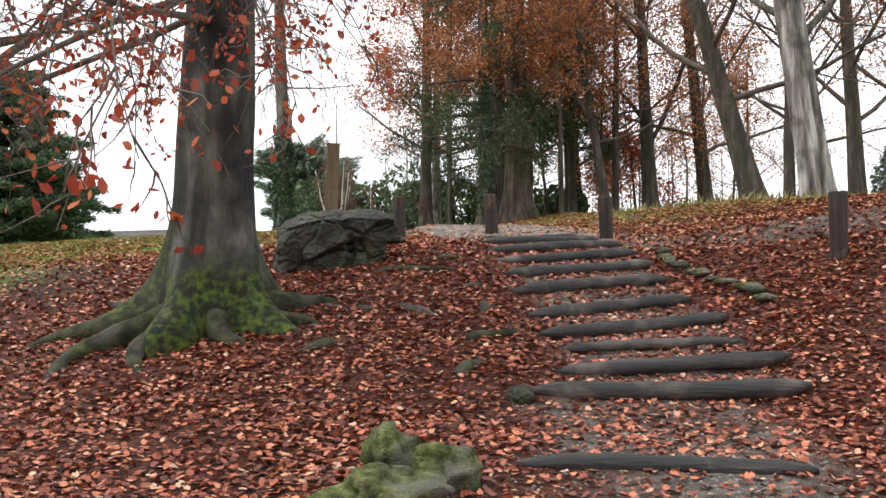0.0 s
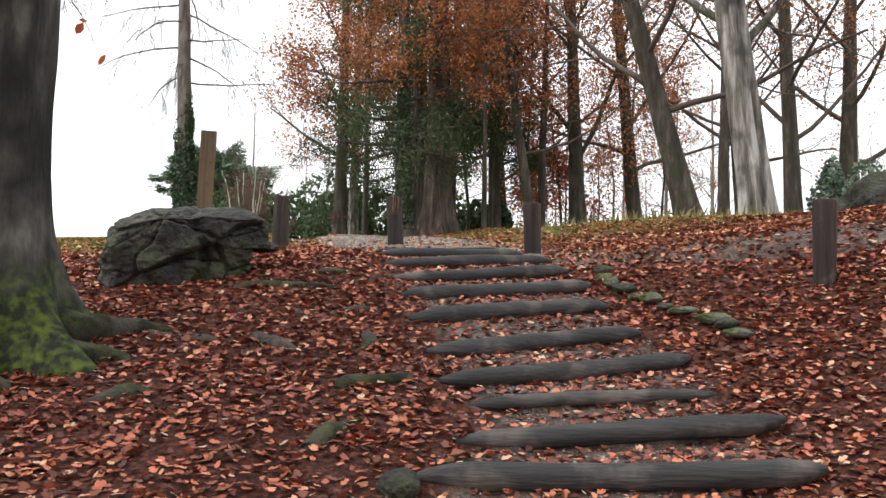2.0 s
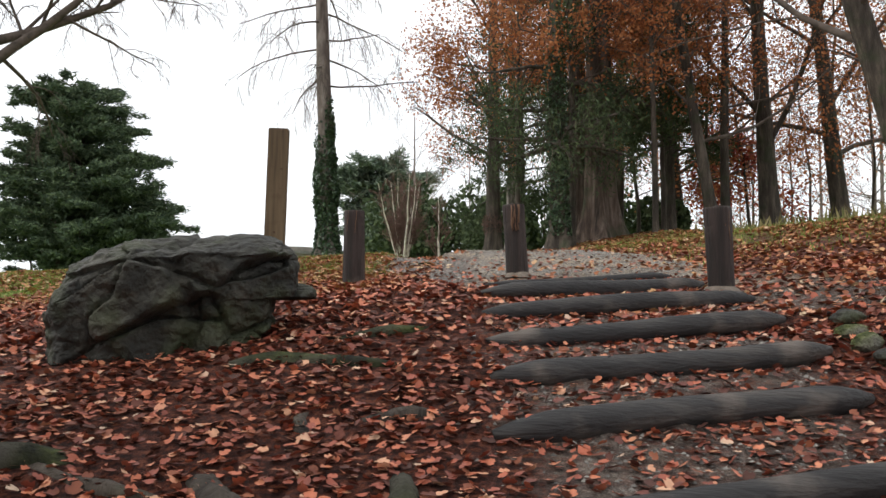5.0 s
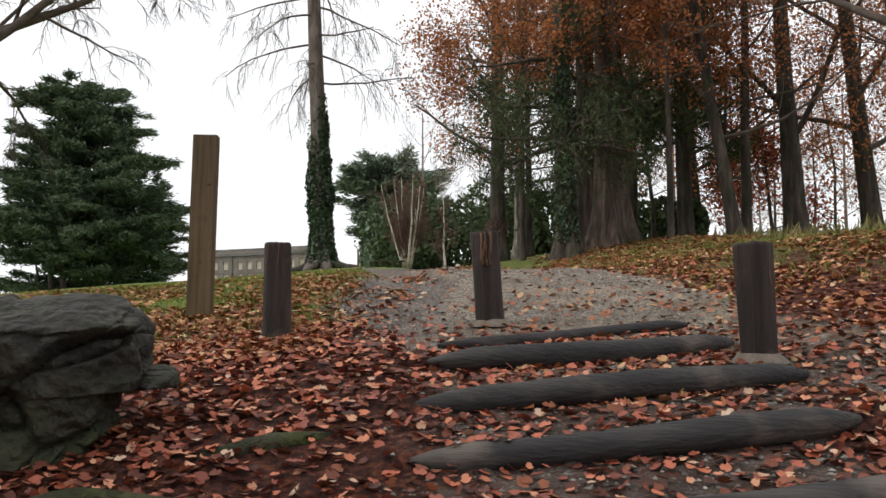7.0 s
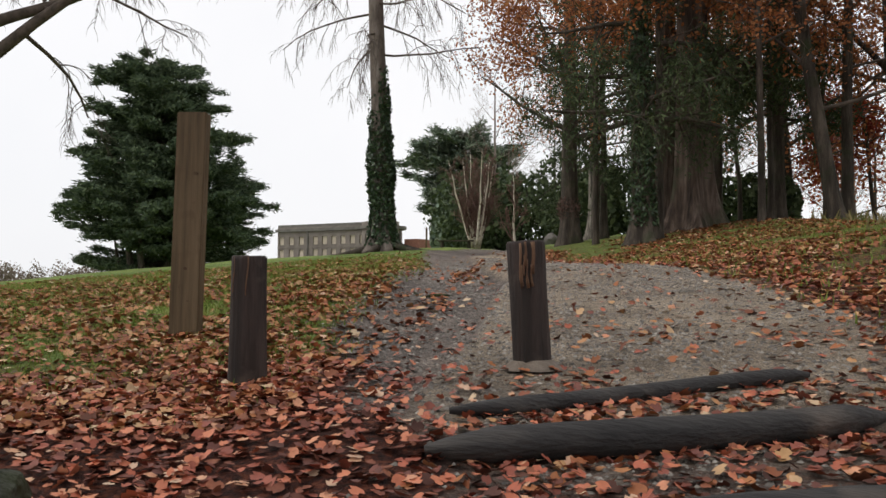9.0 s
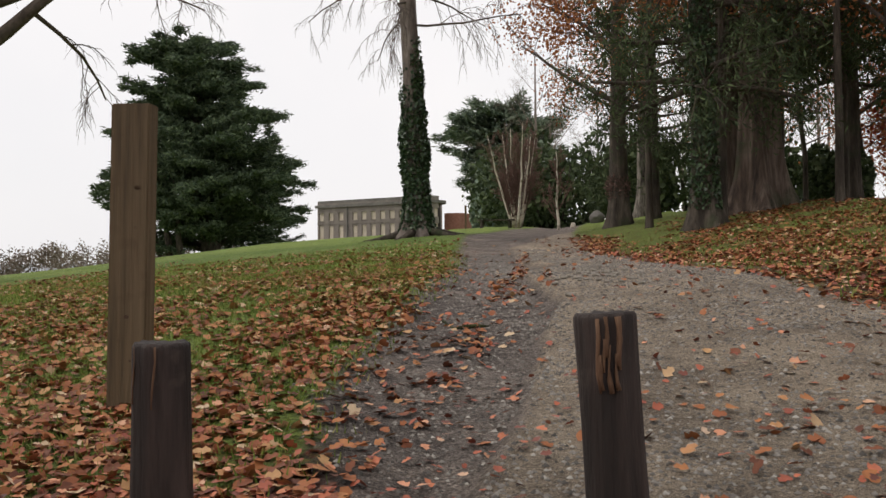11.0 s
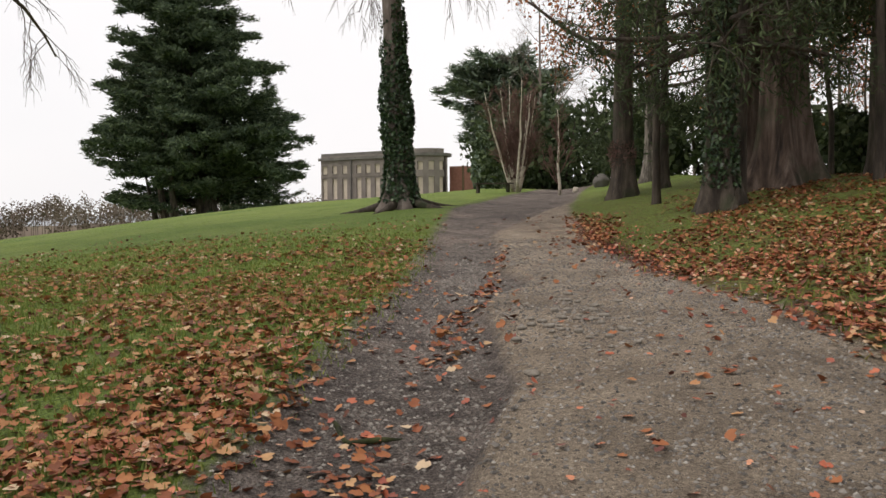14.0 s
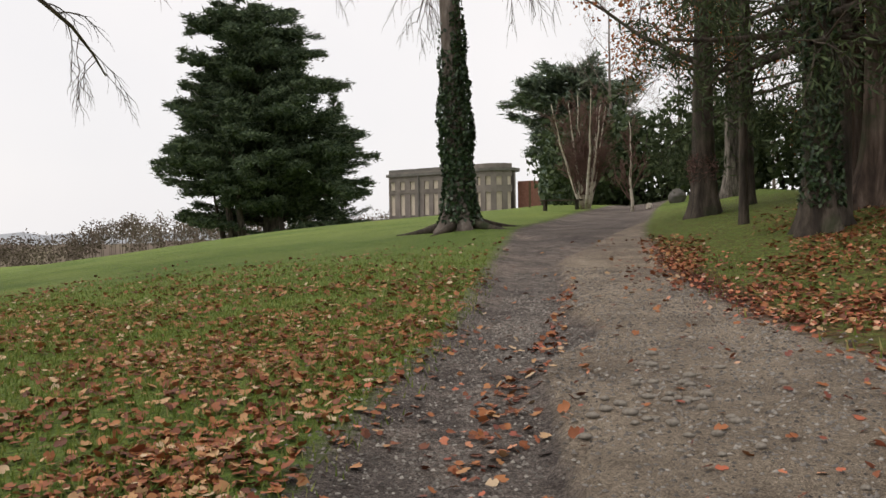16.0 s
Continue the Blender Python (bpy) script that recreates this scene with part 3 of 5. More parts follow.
def grow(rng, limbs, tips, start, way, length, radius, level, plan, least=0.006):
    """One limb and, from it, its side limbs. plan: for each level (side limbs, opening in degrees, share of length, lift, wobble)."""
    kids, angle, share, lift, wobble = plan[level]
    n = 7 if level == 0 else 5
    pts, d, p = [np.array(start, float)], unit(np.array(way, float)), np.array(start, float)
    for k in range(n - 1):
        d = unit(d + wobble * rng.normal(size=3) + np.array([0, 0, lift]) / n)
        p = p + d * length / (n - 1)
        pts.append(p)
    pts = np.array(pts)
    last = level + 1 >= len(plan)
    rad = radius * np.linspace(1, 0.35 if not last else 0.25, n)
    limbs.tube(pts, rad, (7, 5, 4, 3, 3)[min(level, 4)], cap=False)
    if last:
        tips.append((pts, d))
        return
    for c in range(kids):
        u = 0.25 + 0.75 * (c + rng.uniform(0.1, 0.9)) / kids
        f = u * (n - 1)
        i = min(int(f), n - 2)
        q = pts[i] + (pts[i + 1] - pts[i]) * (f - i)
        along = unit(pts[i + 1] - pts[i])
        g = rng.normal(size=3)
        side = unit(np.array([along[1] * g[2] - along[2] * g[1], along[2] * g[0] - along[0] * g[2], along[0] * g[1] - along[1] * g[0]]))
        a = radians(angle * rng.uniform(0.7, 1.25))
        grow(rng, limbs, tips, q, along * math.cos(a) + side * math.sin(a), length * share * rng.uniform(0.75, 1.2) * (1.15 - 0.45 * u), max(least, radius * (1 - 0.65 * u) * 0.43), level + 1, plan, least)


def trunk_line(rng, height, lean, wobble=0.02, n=12):
    u = np.linspace(0, 1, n)
    p = np.stack([lean[0] * u * height, lean[1] * u * height, u * height], -1)
    p[1:-1, :2] += rng.normal(size=(n - 2, 2)) * wobble * height / 10
    return p, u


def trunk_rings(height):
    """Heights of a trunk's rings, closer near the root."""
    return np.concatenate([np.array([-0.3, 0.0, 0.12, 0.28, 0.5, 0.8, 1.2]), np.linspace(1.8, height, 12)])


def trunk(rng, height, radius, lean, flare=1.6, top=0.3, sides=14, ribs=0.06, rib_count=5, wobble=0.02):
    """Points and radii of a trunk with a flared, ribbed foot."""
    h = trunk_rings(height)
    p = np.stack([lean[0] * h, lean[1] * h, h], -1)
    p[8:, :2] += np.cumsum(rng.normal(size=(len(h) - 8, 2)), 0) * wobble
    r = radius * (1 + (top - 1) * np.clip(h / height, 0, 1) + (flare - 1) * np.exp(-np.clip(h, 0, None) / (1.1 * radius + 0.15)))
    ph = rng.uniform(0, 6.28, 3)

    def lobes(i, a):
        w = math.exp(-max(h[i], 0) / (2.2 * radius + 0.2))
        return 1 + (ribs + 0.28 * w * (flare - 1)) * math.sin(rib_count * a + ph[0] + 0.15 * h[i]) + 0.5 * ribs * math.sin((2 * rib_count + 1) * a + ph[1] + 0.3 * h[i]) + 0.02 * math.sin(23 * a + ph[2] + h[i])
    v, f = tube(p, r, sides, lobes=lobes)
    return p, r, h, v, f


def scatter_tips(rng, tips, per, spread, along=False):
    """Leaf places round the outer twigs."""
    out, ways = [], []
    for pts, d in tips:
        u = rng.uniform(0.1, 1.05, per) * (len(pts) - 1)
        i = np.clip(u.astype(int), 0, len(pts) - 2)
        q = pts[i] + (pts[i + 1] - pts[i]) * (u - i)[:, None]
        out.append(q + rng.normal(size=(per, 3)) * spread)
        ways.append(np.repeat(d[None], per, 0))
    return np.concatenate(out), np.concatenate(ways)


def broadleaf(name, seed, x, y, height, radius, label, bark, plan, first, count, lean=(0, 0), leaf=None, per=0, size=0.08, spread=0.15, length=0.4, rise=0.6, flare=1.6, group="", twig=None, sides=14, hang=0.0, z=None, top=0.3, ribs=0.06, wobble=0.02, low=1.0, least=0.006, shape="oval", thick=0.36):
    """A broad-leaved tree: trunk, a mesh of branches, a crown of leaves where it still has them."""
    rng = np.random.default_rng(seed)
    ob = empty(name, x, y, (at(x, y) if z is None else z) - 0.05, label, "tree", group)
    p, r, h, v, f = trunk(rng, height, radius, lean, flare, top, sides, ribs, wobble=wobble)
    link("trunk", v, f, bark, ob)
    tips = []
    for c in range(count):
        limbs = Limbs()
        hh = first + (height * 0.97 - first) * ((c + rng.uniform(0, 0.8)) / count) ** low
        base = np.array([np.interp(hh, h, p[:, k]) for k in range(3)])
        a = c * 2.4 + rng.uniform(-0.5, 0.5)
        t = (hh - first) / (height - first + 1e-6)
        way = np.array([math.cos(a), math.sin(a), rise * rng.uniform(0.5, 1.3) + 0.7 * t])
        grow(rng, limbs, tips, base, way, height * length * (1.1 - 0.65 * t) * rng.uniform(0.8, 1.15), np.interp(hh, h, r) * thick, 0, plan, least)
        limbs.link("limb", twig or bark, ob)
    if leaf and per:
        q, w = scatter_tips(rng, tips, per, spread)
        leaf_mesh("crown", q, rng.uniform(0.7, 1.3, len(q)) * size, leaf, ob, rng, shape, hang=hang)
    return ob


def conifer(name, seed, x, y, height, spread, label, bark, needle, first=1.5, tiers=16, arms=7, radius=0.5, clump=0.35, per=26, droop=0.0, flat=0.6, outline=None, group="", tips_up=0.1, fan=0.3, z=None, extra=(), lean=0.0):
    """A conifer with level, plated boughs: trunk, boughs and needle sprays."""
    rng = np.random.default_rng(seed)
    ob = empty(name, x, y, (at(x, y) if z is None else z) - 0.05, label, "tree", group)
    p, r, h, v, f = trunk(rng, height, radius, (lean, 0), 1.5, 0.12, 10)
    link("trunk", v, f, bark, ob)
    for ex, ey, er, eh in extra:
        pe, re, he, ve, fe = trunk(rng, eh, er, (ex * 0.03, ey * 0.03), 1.3, 0.2, 8)
        link("trunk", ve + np.array([ex, ey, 0]), fe, bark, ob)
    limbs, q, ways = Limbs(), [], []
    outline = outline or [(0, 0.75), (0.15, 1.0), (0.5, 0.75), (0.8, 0.42), (1, 0.08)]
    for k in range(tiers):
        t = (k + rng.uniform(-0.3, 0.3)) / (tiers - 1)
        t = min(max(t, 0), 1)
        hh = first + (height - first) * t
        reach = spread * float(bend(t, outline))
        for a in np.arange(arms) * 2 * math.pi / arms + rng.uniform(0, 6.28):
            a += rng.uniform(-0.35, 0.35)
            L = reach * rng.uniform(0.4, 1.2)
            hh = first + (height - first) * t + rng.normal() * 0.075 * height * (1 - 0.6 * t)
            if L < 0.3:
                continue
            u = np.linspace(0, 1, 6)
            out = np.stack([lean * hh + math.cos(a) * L * u, math.sin(a) * L * u, hh + L * (tips_up * u - droop * u ** 2) + 0.03 * L * rng.normal(size=6).cumsum() * u], -1)
            limbs.tube(out, np.linspace(max(0.03, 0.028 * L), 0.012, 6), 4, cap=False)
            m = max(4, int(per * L / spread * 1.6))
            w = rng.uniform(0.18, 1.03, m) ** 0.8 * 5
            i = np.clip(w.astype(int), 0, 4)
            base = out[i] + (out[i + 1] - out[i]) * (w - i)[:, None]
            sidew = fan * L * (1.05 - w / 5.6) * rng.normal(size=m) * 0.7
            base = base + np.stack([-math.sin(a) * sidew, math.cos(a) * sidew, -0.12 * np.abs(sidew) + 0.12 * clump * rng.normal(size=m)], -1)
            q.append(base)
            ways.append(np.stack([math.cos(a) - 0.6 * math.sin(a) * np.sign(sidew), math.sin(a) + 0.6 * math.cos(a) * np.sign(sidew), np.full(m, 0.15)], -1))
    limbs.link("bough_wood", bark, ob)["kind"] = "stuff"
    q, ways = np.concatenate(q), np.concatenate(ways)
    # each clump is a tuft of several blades
    k = 9
    q = np.repeat(q, k, 0) + rng.normal(size=(len(q) * k, 3)) * clump * np.array([0.5, 0.5, 0.4])
    leaf_mesh("crown", q, rng.uniform(0.6, 1.5, len(q)) * clump, needle, ob, rng, "spray", flat=flat, along=np.repeat(ways, k, 0))
    # bare twig ends that prick the outline
    leaf_mesh("spray_tip", q[::4] + np.repeat(ways, k, 0)[::4] * clump * 0.6, rng.uniform(0.8, 2.0, len(q[::4])) * clump, needle, ob, rng, "blade", along=np.repeat(ways, k, 0)[::4])["kind"] = "stuff"
    return ob


WIDE = [(4, 45, 0.55, 0.25, 0.10), (4, 45, 0.55, 0.1, 0.14), (4, 45, 0.5, 0.0, 0.18), (0, 0, 0, 0, 0.2)]
FINE = [(5, 42, 0.55, 0.3, 0.10), (5, 45, 0.5, 0.1, 0.14), (5, 45, 0.5, -0.1, 0.16), (0, 0, 0, -0.2, 0.2)]
HANGING = [(8, 50, 0.5, 0.25, 0.14), (8, 50, 0.42, -0.1, 0.18), (8, 45, 0.5, -1.2, 0.2), (0, 0, 0, -1.8, 0.22)]
DROOP = [(7, 55, 0.5, -0.3, 0.1), (6, 55, 0.5, -0.5, 0.14), (0, 0, 0, -0.6, 0.18)]
UPRIGHT = [(5, 30, 0.55, 0.7, 0.06), (5, 35, 0.5, 0.4, 0.1), (4, 35, 0.5, 0.2, 0.14), (0, 0, 0, 0.1, 0.15)]


def beech():
    """The old beech beside the steps, with mossy spread roots."""
    rng = np.random.default_rng(3)
    x, y = -2.75, 10.35
    ob = empty("beech_tree", x, y, at(x, y), "old grey beech with mossy buttress roots and red leaves", "tree")
    h = np.concatenate([np.arange(-0.6, 4.2, 0.09), np.array([4.6, 5.2, 6, 7, 8, 9, 10, 11])])
    p = np.stack([0.012 * h, 0.0 * h, h], -1)
    r = 0.46 * (1.02 - 0.035 * h) + 0.5 * np.exp(-np.clip(h + 0.1, 0, None) / 0.5)
    arms = [(-2.75, 1.0, 0.22), (-1.9, 0.8, 0.2), (-0.75, 0.75, 0.25), (0.15, 0.9, 0.22), (1.3, 0.6, 0.3), (2.6, 0.7, 0.25)]

    def lobes(i, a):
        w = math.exp(-max(h[i], 0) / 0.5)
        s = 0
        for b, amount, wide in arms:
            da = (a - b + math.pi) % (2 * math.pi) - math.pi
            s += amount * math.exp(-(da / wide) ** 2)
        return 1 - 0.3 * w + 0.95 * w * s + 0.05 * math.sin(3 * a + 0.4 * h[i]) + 0.03 * math.sin(7 * a - 0.8 * h[i]) + 0.07 * noise.noise((1.6 * math.cos(a), 1.6 * math.sin(a), 0.9 * h[i])) + 0.03 * noise.noise((5 * math.cos(a), 5 * math.sin(a), 1.6 * h[i]))
    n = 88
    v, f = tube(p, r, n, lobes=lobes)
    link("trunk", v, f, BARK_BEECH, ob, "grey trunk, green with moss at its foot")
    for b, reach, r0 in ((-2.75, 1.7, 0.2), (-2.35, 1.6, 0.21), (-1.95, 1.2, 0.2), (-1.2, 0.7, 0.16), (-0.5, 0.9, 0.2), (0.1, 1.1, 0.18), (2.9, 1.5, 0.14)):
        u = np.linspace(0, 1, 10)
        a = b + 0.35 * np.sin(u * 3 + b) * u
        rr = 0.55 + reach * u
        q = np.stack([np.cos(a) * rr, np.sin(a) * rr, 0 * u], -1)
        q[:, 2] = land(x + q[:, 0], y + q[:, 1]) - at(x, y) + 0.16 * (1 - u) ** 2 + 0.03 - 0.09 * u ** 3
        vv, ff = tube(q, r0 * (1 - 0.72 * u), 9, ripple=0.1, rng=rng)
        link("root", vv, ff, BARK_MOSS, ob)
    # crown above the picture, and sprays that hang into it
    tips = []
    for c in range(9):
        limbs = Limbs()
        hh = 5.0 + 0.65 * c
        a = c * 2.4
        grow(rng, limbs, tips, (0.05, 0, hh), (math.cos(a), math.sin(a), 0.35), 5.2, 0.17, 0, WIDE)
        limbs.link("limb", BARK_BEECH, ob)
    sprays = []
    # low sprays: where each one ends, in the world
    for tx, ty, tz, h0 in ((-2.5, 4.6, 3.3, 4.4), (-1.75, 5.4, 3.75, 4.9), (-3.6, 6.0, 3.2, 4.0), (-2.2, 3.9, 2.95, 4.6), (-3.1, 4.9, 2.5, 3.6), (-4.3, 7.2, 3.0, 3.8), (-1.35, 7.6, 4.4, 5.4), (-0.7, 8.6, 4.9, 5.6), (-2.9, 3.6, 3.6, 5.0), (-1.9, 6.4, 4.3, 5.2), (-3.4, 5.4, 3.9, 4.8), (-0.9, 9.8, 5.2, 5.5)):
        limbs, mine = Limbs(), []
        a0 = np.array([0.05, 0, h0])
        a1 = np.array([tx - x, ty - y, tz - at(x, y)])
        reach = float(np.linalg.norm(a1 - a0))
        grow(rng, limbs, mine, a0, (a1 - a0) + np.array([0, 0, 0.12 * reach]), reach, 0.05, 0, [(6, 45, 0.3, -0.25, 0.05), (5, 45, 0.5, -0.4, 0.12), (3, 45, 0.55, -0.5, 0.16), (0, 0, 0, -0.4, 0.2)])
        limbs.link("limb", TWIG, ob)
        sprays += mine
    q, w = scatter_tips(rng, tips, 2, 0.06)
    q2, w2 = scatter_tips(rng, sprays, 4, 0.04)
    keep, keep2 = rng.random(len(q)) < 0.4, rng.random(len(q2)) < 0.85
    q = np.concatenate([q[keep], q2[keep2]])
    leaf_mesh("crown", q, rng.uniform(0.05, 0.085, len(q)), RED_LEAF, ob, rng, hang=0.5)
    return ob


beech()


def ivy_tree():
    rng = np.random.default_rng(11)
    x, y = -7.15, 39.2
    ob = empty("ivy_clad_larch", x, y, at(x, y), "tall bare larch with dark ivy round its lower trunk", "tree")
    p, r, h, v, f = trunk(rng, 22, 0.34, (-0.045, 0.0), 2.0, 0.35, 14, wobble=0.02)
    link("trunk", v, f, BARK_PINE, ob)
    # ivy: short leaves standing off the bark, thinning upward
    n = 9000
    hh = rng.uniform(0.15, 6.6, n) ** 1.0
    keep = rng.random(n) < bend(hh, [(0, 0.8), (0.6, 1), (4.3, 1), (5.4, 0.55), (6.6, 0.1)])
    hh = hh[keep]
    a = rng.uniform(0, 2 * math.pi, len(hh))
    keep2 = rng.random(len(hh)) < np.where(np.cos(a - 0.2) > 0.1, 1.0, bend(hh, [(3.2, 1.0), (4.8, 0.25), (6, 0.0)]))
    hh, a = hh[keep2], a[keep2]
    swell = 0.10 + 0.03 * np.sin(hh * 2.3 + 1) + 0.03 * np.sin(hh * 5.1 + a)
    rr = np.interp(hh, h, r) + swell * bend(hh, [(0, 0.3), (1.2, 0.6), (2.2, 1.2), (4.2, 1.0), (6.6, 0.3)]) + rng.normal(size=len(hh)) * 0.03
    q = np.stack([np.interp(hh, h, p[:, 0]) + rr * np.cos(a), np.interp(hh, h, p[:, 1]) + rr * np.sin(a), hh], -1)
    leaf_mesh("ivy", q, rng.uniform(0.07, 0.14, len(q)), IVY, ob, rng, "maple", hang=0.5, label="dark green ivy leaves on the trunk", along=np.stack([np.cos(a) * 0.4, np.sin(a) * 0.4, -np.ones_like(a)], -1))
    for b in (-0.4, 0.5, 2.6, 3.4, 4.6):
        u = np.linspace(0, 1, 6)
        rr = 0.5 + 1.3 * u
        s = np.stack([np.cos(b) * rr, np.sin(b) * rr, 0 * u], -1)
        s[:, 2] = land(x + s[:, 0], y + s[:, 1]) - at(x, y) + 0.2 * (1 - u) ** 2 - 0.03
        vv, ff = tube(s, 0.15 * (1 - 0.7 * u), 7)
        link("root", vv, ff, BARK_DARK, ob)
    limbs, tips = Limbs(), []
    for c in range(38):
        z0 = 7.0 + 14 * c / 38
        b = c * 2.4
        base = [np.interp(z0, h, p[:, k]) for k in range(3)]
        limbs = Limbs()
        grow(rng, limbs, tips, base, (math.cos(b), math.sin(b), -0.12), 3.6 * (1.1 - 0.5 * c / 38), 0.045, 0, [(9, 50, 0.4, -0.3, 0.1), (8, 40, 0.5, -1.8, 0.15), (0, 0, 0, -2.0, 0.15)], 0.008)
        limbs.link("limb", TWIG, ob)


ivy_tree()
conifer("cedar_tree", 5, -48.0, 96.5, 24.8, 10.8, "huge spreading dark green cedar standing on the lawn", BARK_DARK, CEDAR_NEEDLE, first=2.6, tiers=46, arms=7, radius=1.1, clump=0.5, per=54, flat=0.0, droop=0.16, tips_up=0.3, fan=0.3,
        outline=[(0, 0.85), (0.1, 0.97), (0.32, 1.0), (0.5, 0.84), (0.68, 0.68), (0.86, 0.56), (0.96, 0.48), (1, 0.36)], lean=-0.13, extra=((-2.6, -4, 0.5, 9), (-1.2, -4.4, 0.45, 9.5), (-4.2, -3.4, 0.35, 6)))
conifer("fir_tree", 6, -52.3, 118, 21.0, 4.2, "narrow dark fir beside the cedar", BARK_DARK, CEDAR_NEEDLE, first=1, tiers=30, arms=6, radius=0.25, clump=0.35, per=26, flat=0.3, outline=[(0, 1.3), (0.5, 0.9), (0.75, 0.4), (1, 0.02)])
broadleaf("spreading_oak", 21, -19.2, 32.6, 13, 0.62, "large grey bare oak with drooping twigs on the lawn", BARK_GREY, HANGING, 6.4, 12, lean=(0.07, 0.0), length=0.62, rise=1.0, flare=1.5, twig=TWIG, top=0.45, ribs=0.07, least=0.011, thick=0.5)

# the dark group beside the track
ivied = broadleaf("yew_like_trunk", 31, 1.67, 33.0, 20, 0.28, "dark ivy-grown conifer trunk with ribbed foot", BARK_DARK, DROOP, 3.3, 18, lean=(-0.02, 0), flare=1.8, ribs=0.1, sides=18, leaf=DARK_NEEDLE, per=14, size=0.2, spread=0.2, length=0.11, rise=0.05, hang=0.3, low=2.9, shape="blade")
rv = np.random.default_rng(310)
ivy_h, ivy_a = rv.uniform(0.5, 6.5, 2600), rv.normal(size=2600) * 0.9 - 1.5
ivy_r = 0.3 + 0.14 * np.exp(-ivy_h / 0.5) + rv.uniform(0, 0.06, 2600)
ivy_at = np.stack([-0.02 * ivy_h + ivy_r * np.cos(ivy_a), ivy_r * np.sin(ivy_a), ivy_h], -1)
leaf_mesh("ivy", ivy_at, rv.uniform(0.06, 0.11, 2600), IVY, ivied, rv, "maple", hang=0.5, label="dark ivy creeping up the trunk", along=np.stack([0.4 * np.cos(ivy_a), 0.4 * np.sin(ivy_a), -np.ones(2600)], -1))
broadleaf("redwood_tree", 32, 3.1, 35.5, 24, 0.5, "broad reddish redwood trunk with flared foot", BARK_RED, DROOP, 4.4, 15, lean=(-0.01, 0), flare=1.75, ribs=0.08, sides=24, leaf=DARK_NEEDLE, per=13, size=0.2, spread=0.2, length=0.095, rise=0.0, hang=0.3, twig=BARK_DARK, low=2.9, shape="blade")
broadleaf("redwood_tree", 33, 2.4, 37.0, 24, 0.36, "slender straight redwood trunk behind the broad one", BARK_RED, WIDE, 7, 0, lean=(-0.005, 0), flare=1.5, ribs=0.07, sides=16)
for k, (x, y, hgt, low, label) in enumerate(((2.1, 33.6, 16, 5.2, "slim copper beech with bright rusty sprays"), (4.6, 33.4, 14, 4.6, "slim rusty beech leaning over the redwoods"), (0.3, 36.2, 14, 5.0, "young beech with hanging copper leaves"), (5.4, 37.4, 15, 4.0, "dense copper beech beside the dark yew"))):
    broadleaf("copper_beech", 39 + 7 * k, x, y, hgt, 0.1, label, BARK_DARK, [(7, 50, 0.5, 0.0, 0.12), (6, 50, 0.5, -0.4, 0.16), (0, 0, 0, -0.5, 0.18)], low, 22, leaf=COPPER, per=(10, 10, 6, 11)[k], size=0.11, spread=0.16, length=0.2, rise=0.35, twig=TWIG, flare=1.3, sides=8, low=1.4, group="copper beeches")


def yew(seed, x, y, low, height, radius, count, length, label, per=34, size=0.26):
    """An evergreen with hanging sprays of dark needles."""
    return broadleaf("yew_tree", seed, x, y, height, radius, label, BARK_DARK, DROOP, low, count, leaf=DARK_NEEDLE, per=per, size=size, spread=0.22, length=length, rise=0.05, twig=BARK_DARK, hang=0.3, low=1.5, shape="blade")


yew(42, 5.8, 38.5, 3.4, 10, 0.2, 15, 0.2, "dark yew with low hanging evergreen boughs", 14)
yew(43, 0.3, 42.5, 2.6, 15, 0.14, 20, 0.17, "slim yew with drooping green sprays", 17)
burred = broadleaf("burred_oak", 34, -0.77, 40.5, 17, 0.3, "slender oak with a bushy burr low on its trunk", BARK_DARK, WIDE, 3.6, 14, lean=(-0.01, 0), leaf=COPPER, per=16, size=0.11, spread=0.3, length=0.22, twig=TWIG, low=1.5)
rb = np.random.default_rng(340)
burr_at = rb.normal(size=(1500, 3))
burr_at = burr_at / np.linalg.norm(burr_at, axis=1)[:, None] * rb.uniform(0.5, 1.05, (1500, 1)) * np.array([0.42, 0.42, 0.55]) + np.array([-0.05, 0, 1.3])
leaf_mesh("burr", burr_at, rb.uniform(0.08, 0.2, 1500), TWIG_RED, burred, rb, "blade", label="bushy reddish burr of short twigs", along=burr_at - np.array([0, 0, 1.3]))
broadleaf("copper_beech", 35, -0.4, 50.5, 15, 0.3, "copper-leaved beech behind the track", BARK_GREY, WIDE, 3.0, 14, leaf=COPPER, per=12, size=0.13, spread=0.35, length=0.34, twig=TWIG, rise=0.3)

# trees on the bank
broadleaf("leaning_ash", 51, 10.2, 27.7, 17, 0.36, "tall dark leaning ash on the leafy bank", BARK_DARK, FINE, 3.5, 15, lean=(-0.27, 0), length=0.34, twig=TWIG)
broadleaf("ash_tree", 52, 12.6, 40.7, 18, 0.36, "upright dark ash trunk on the bank", BARK_DARK, FINE, 3.5, 15, lean=(-0.08, 0), length=0.34, twig=TWIG, leaf=COPPER, per=3, size=0.12, spread=0.3)
broadleaf("forked_beech", 53, 9.2, 38.0, 15, 0.36, "grey forked beech with spreading bare limbs", BARK_DARK, UPRIGHT, 2.6, 10, lean=(-0.04, 0), length=0.55, twig=BARK_DARK, rise=1.2, leaf=COPPER, per=4, size=0.11, spread=0.3)
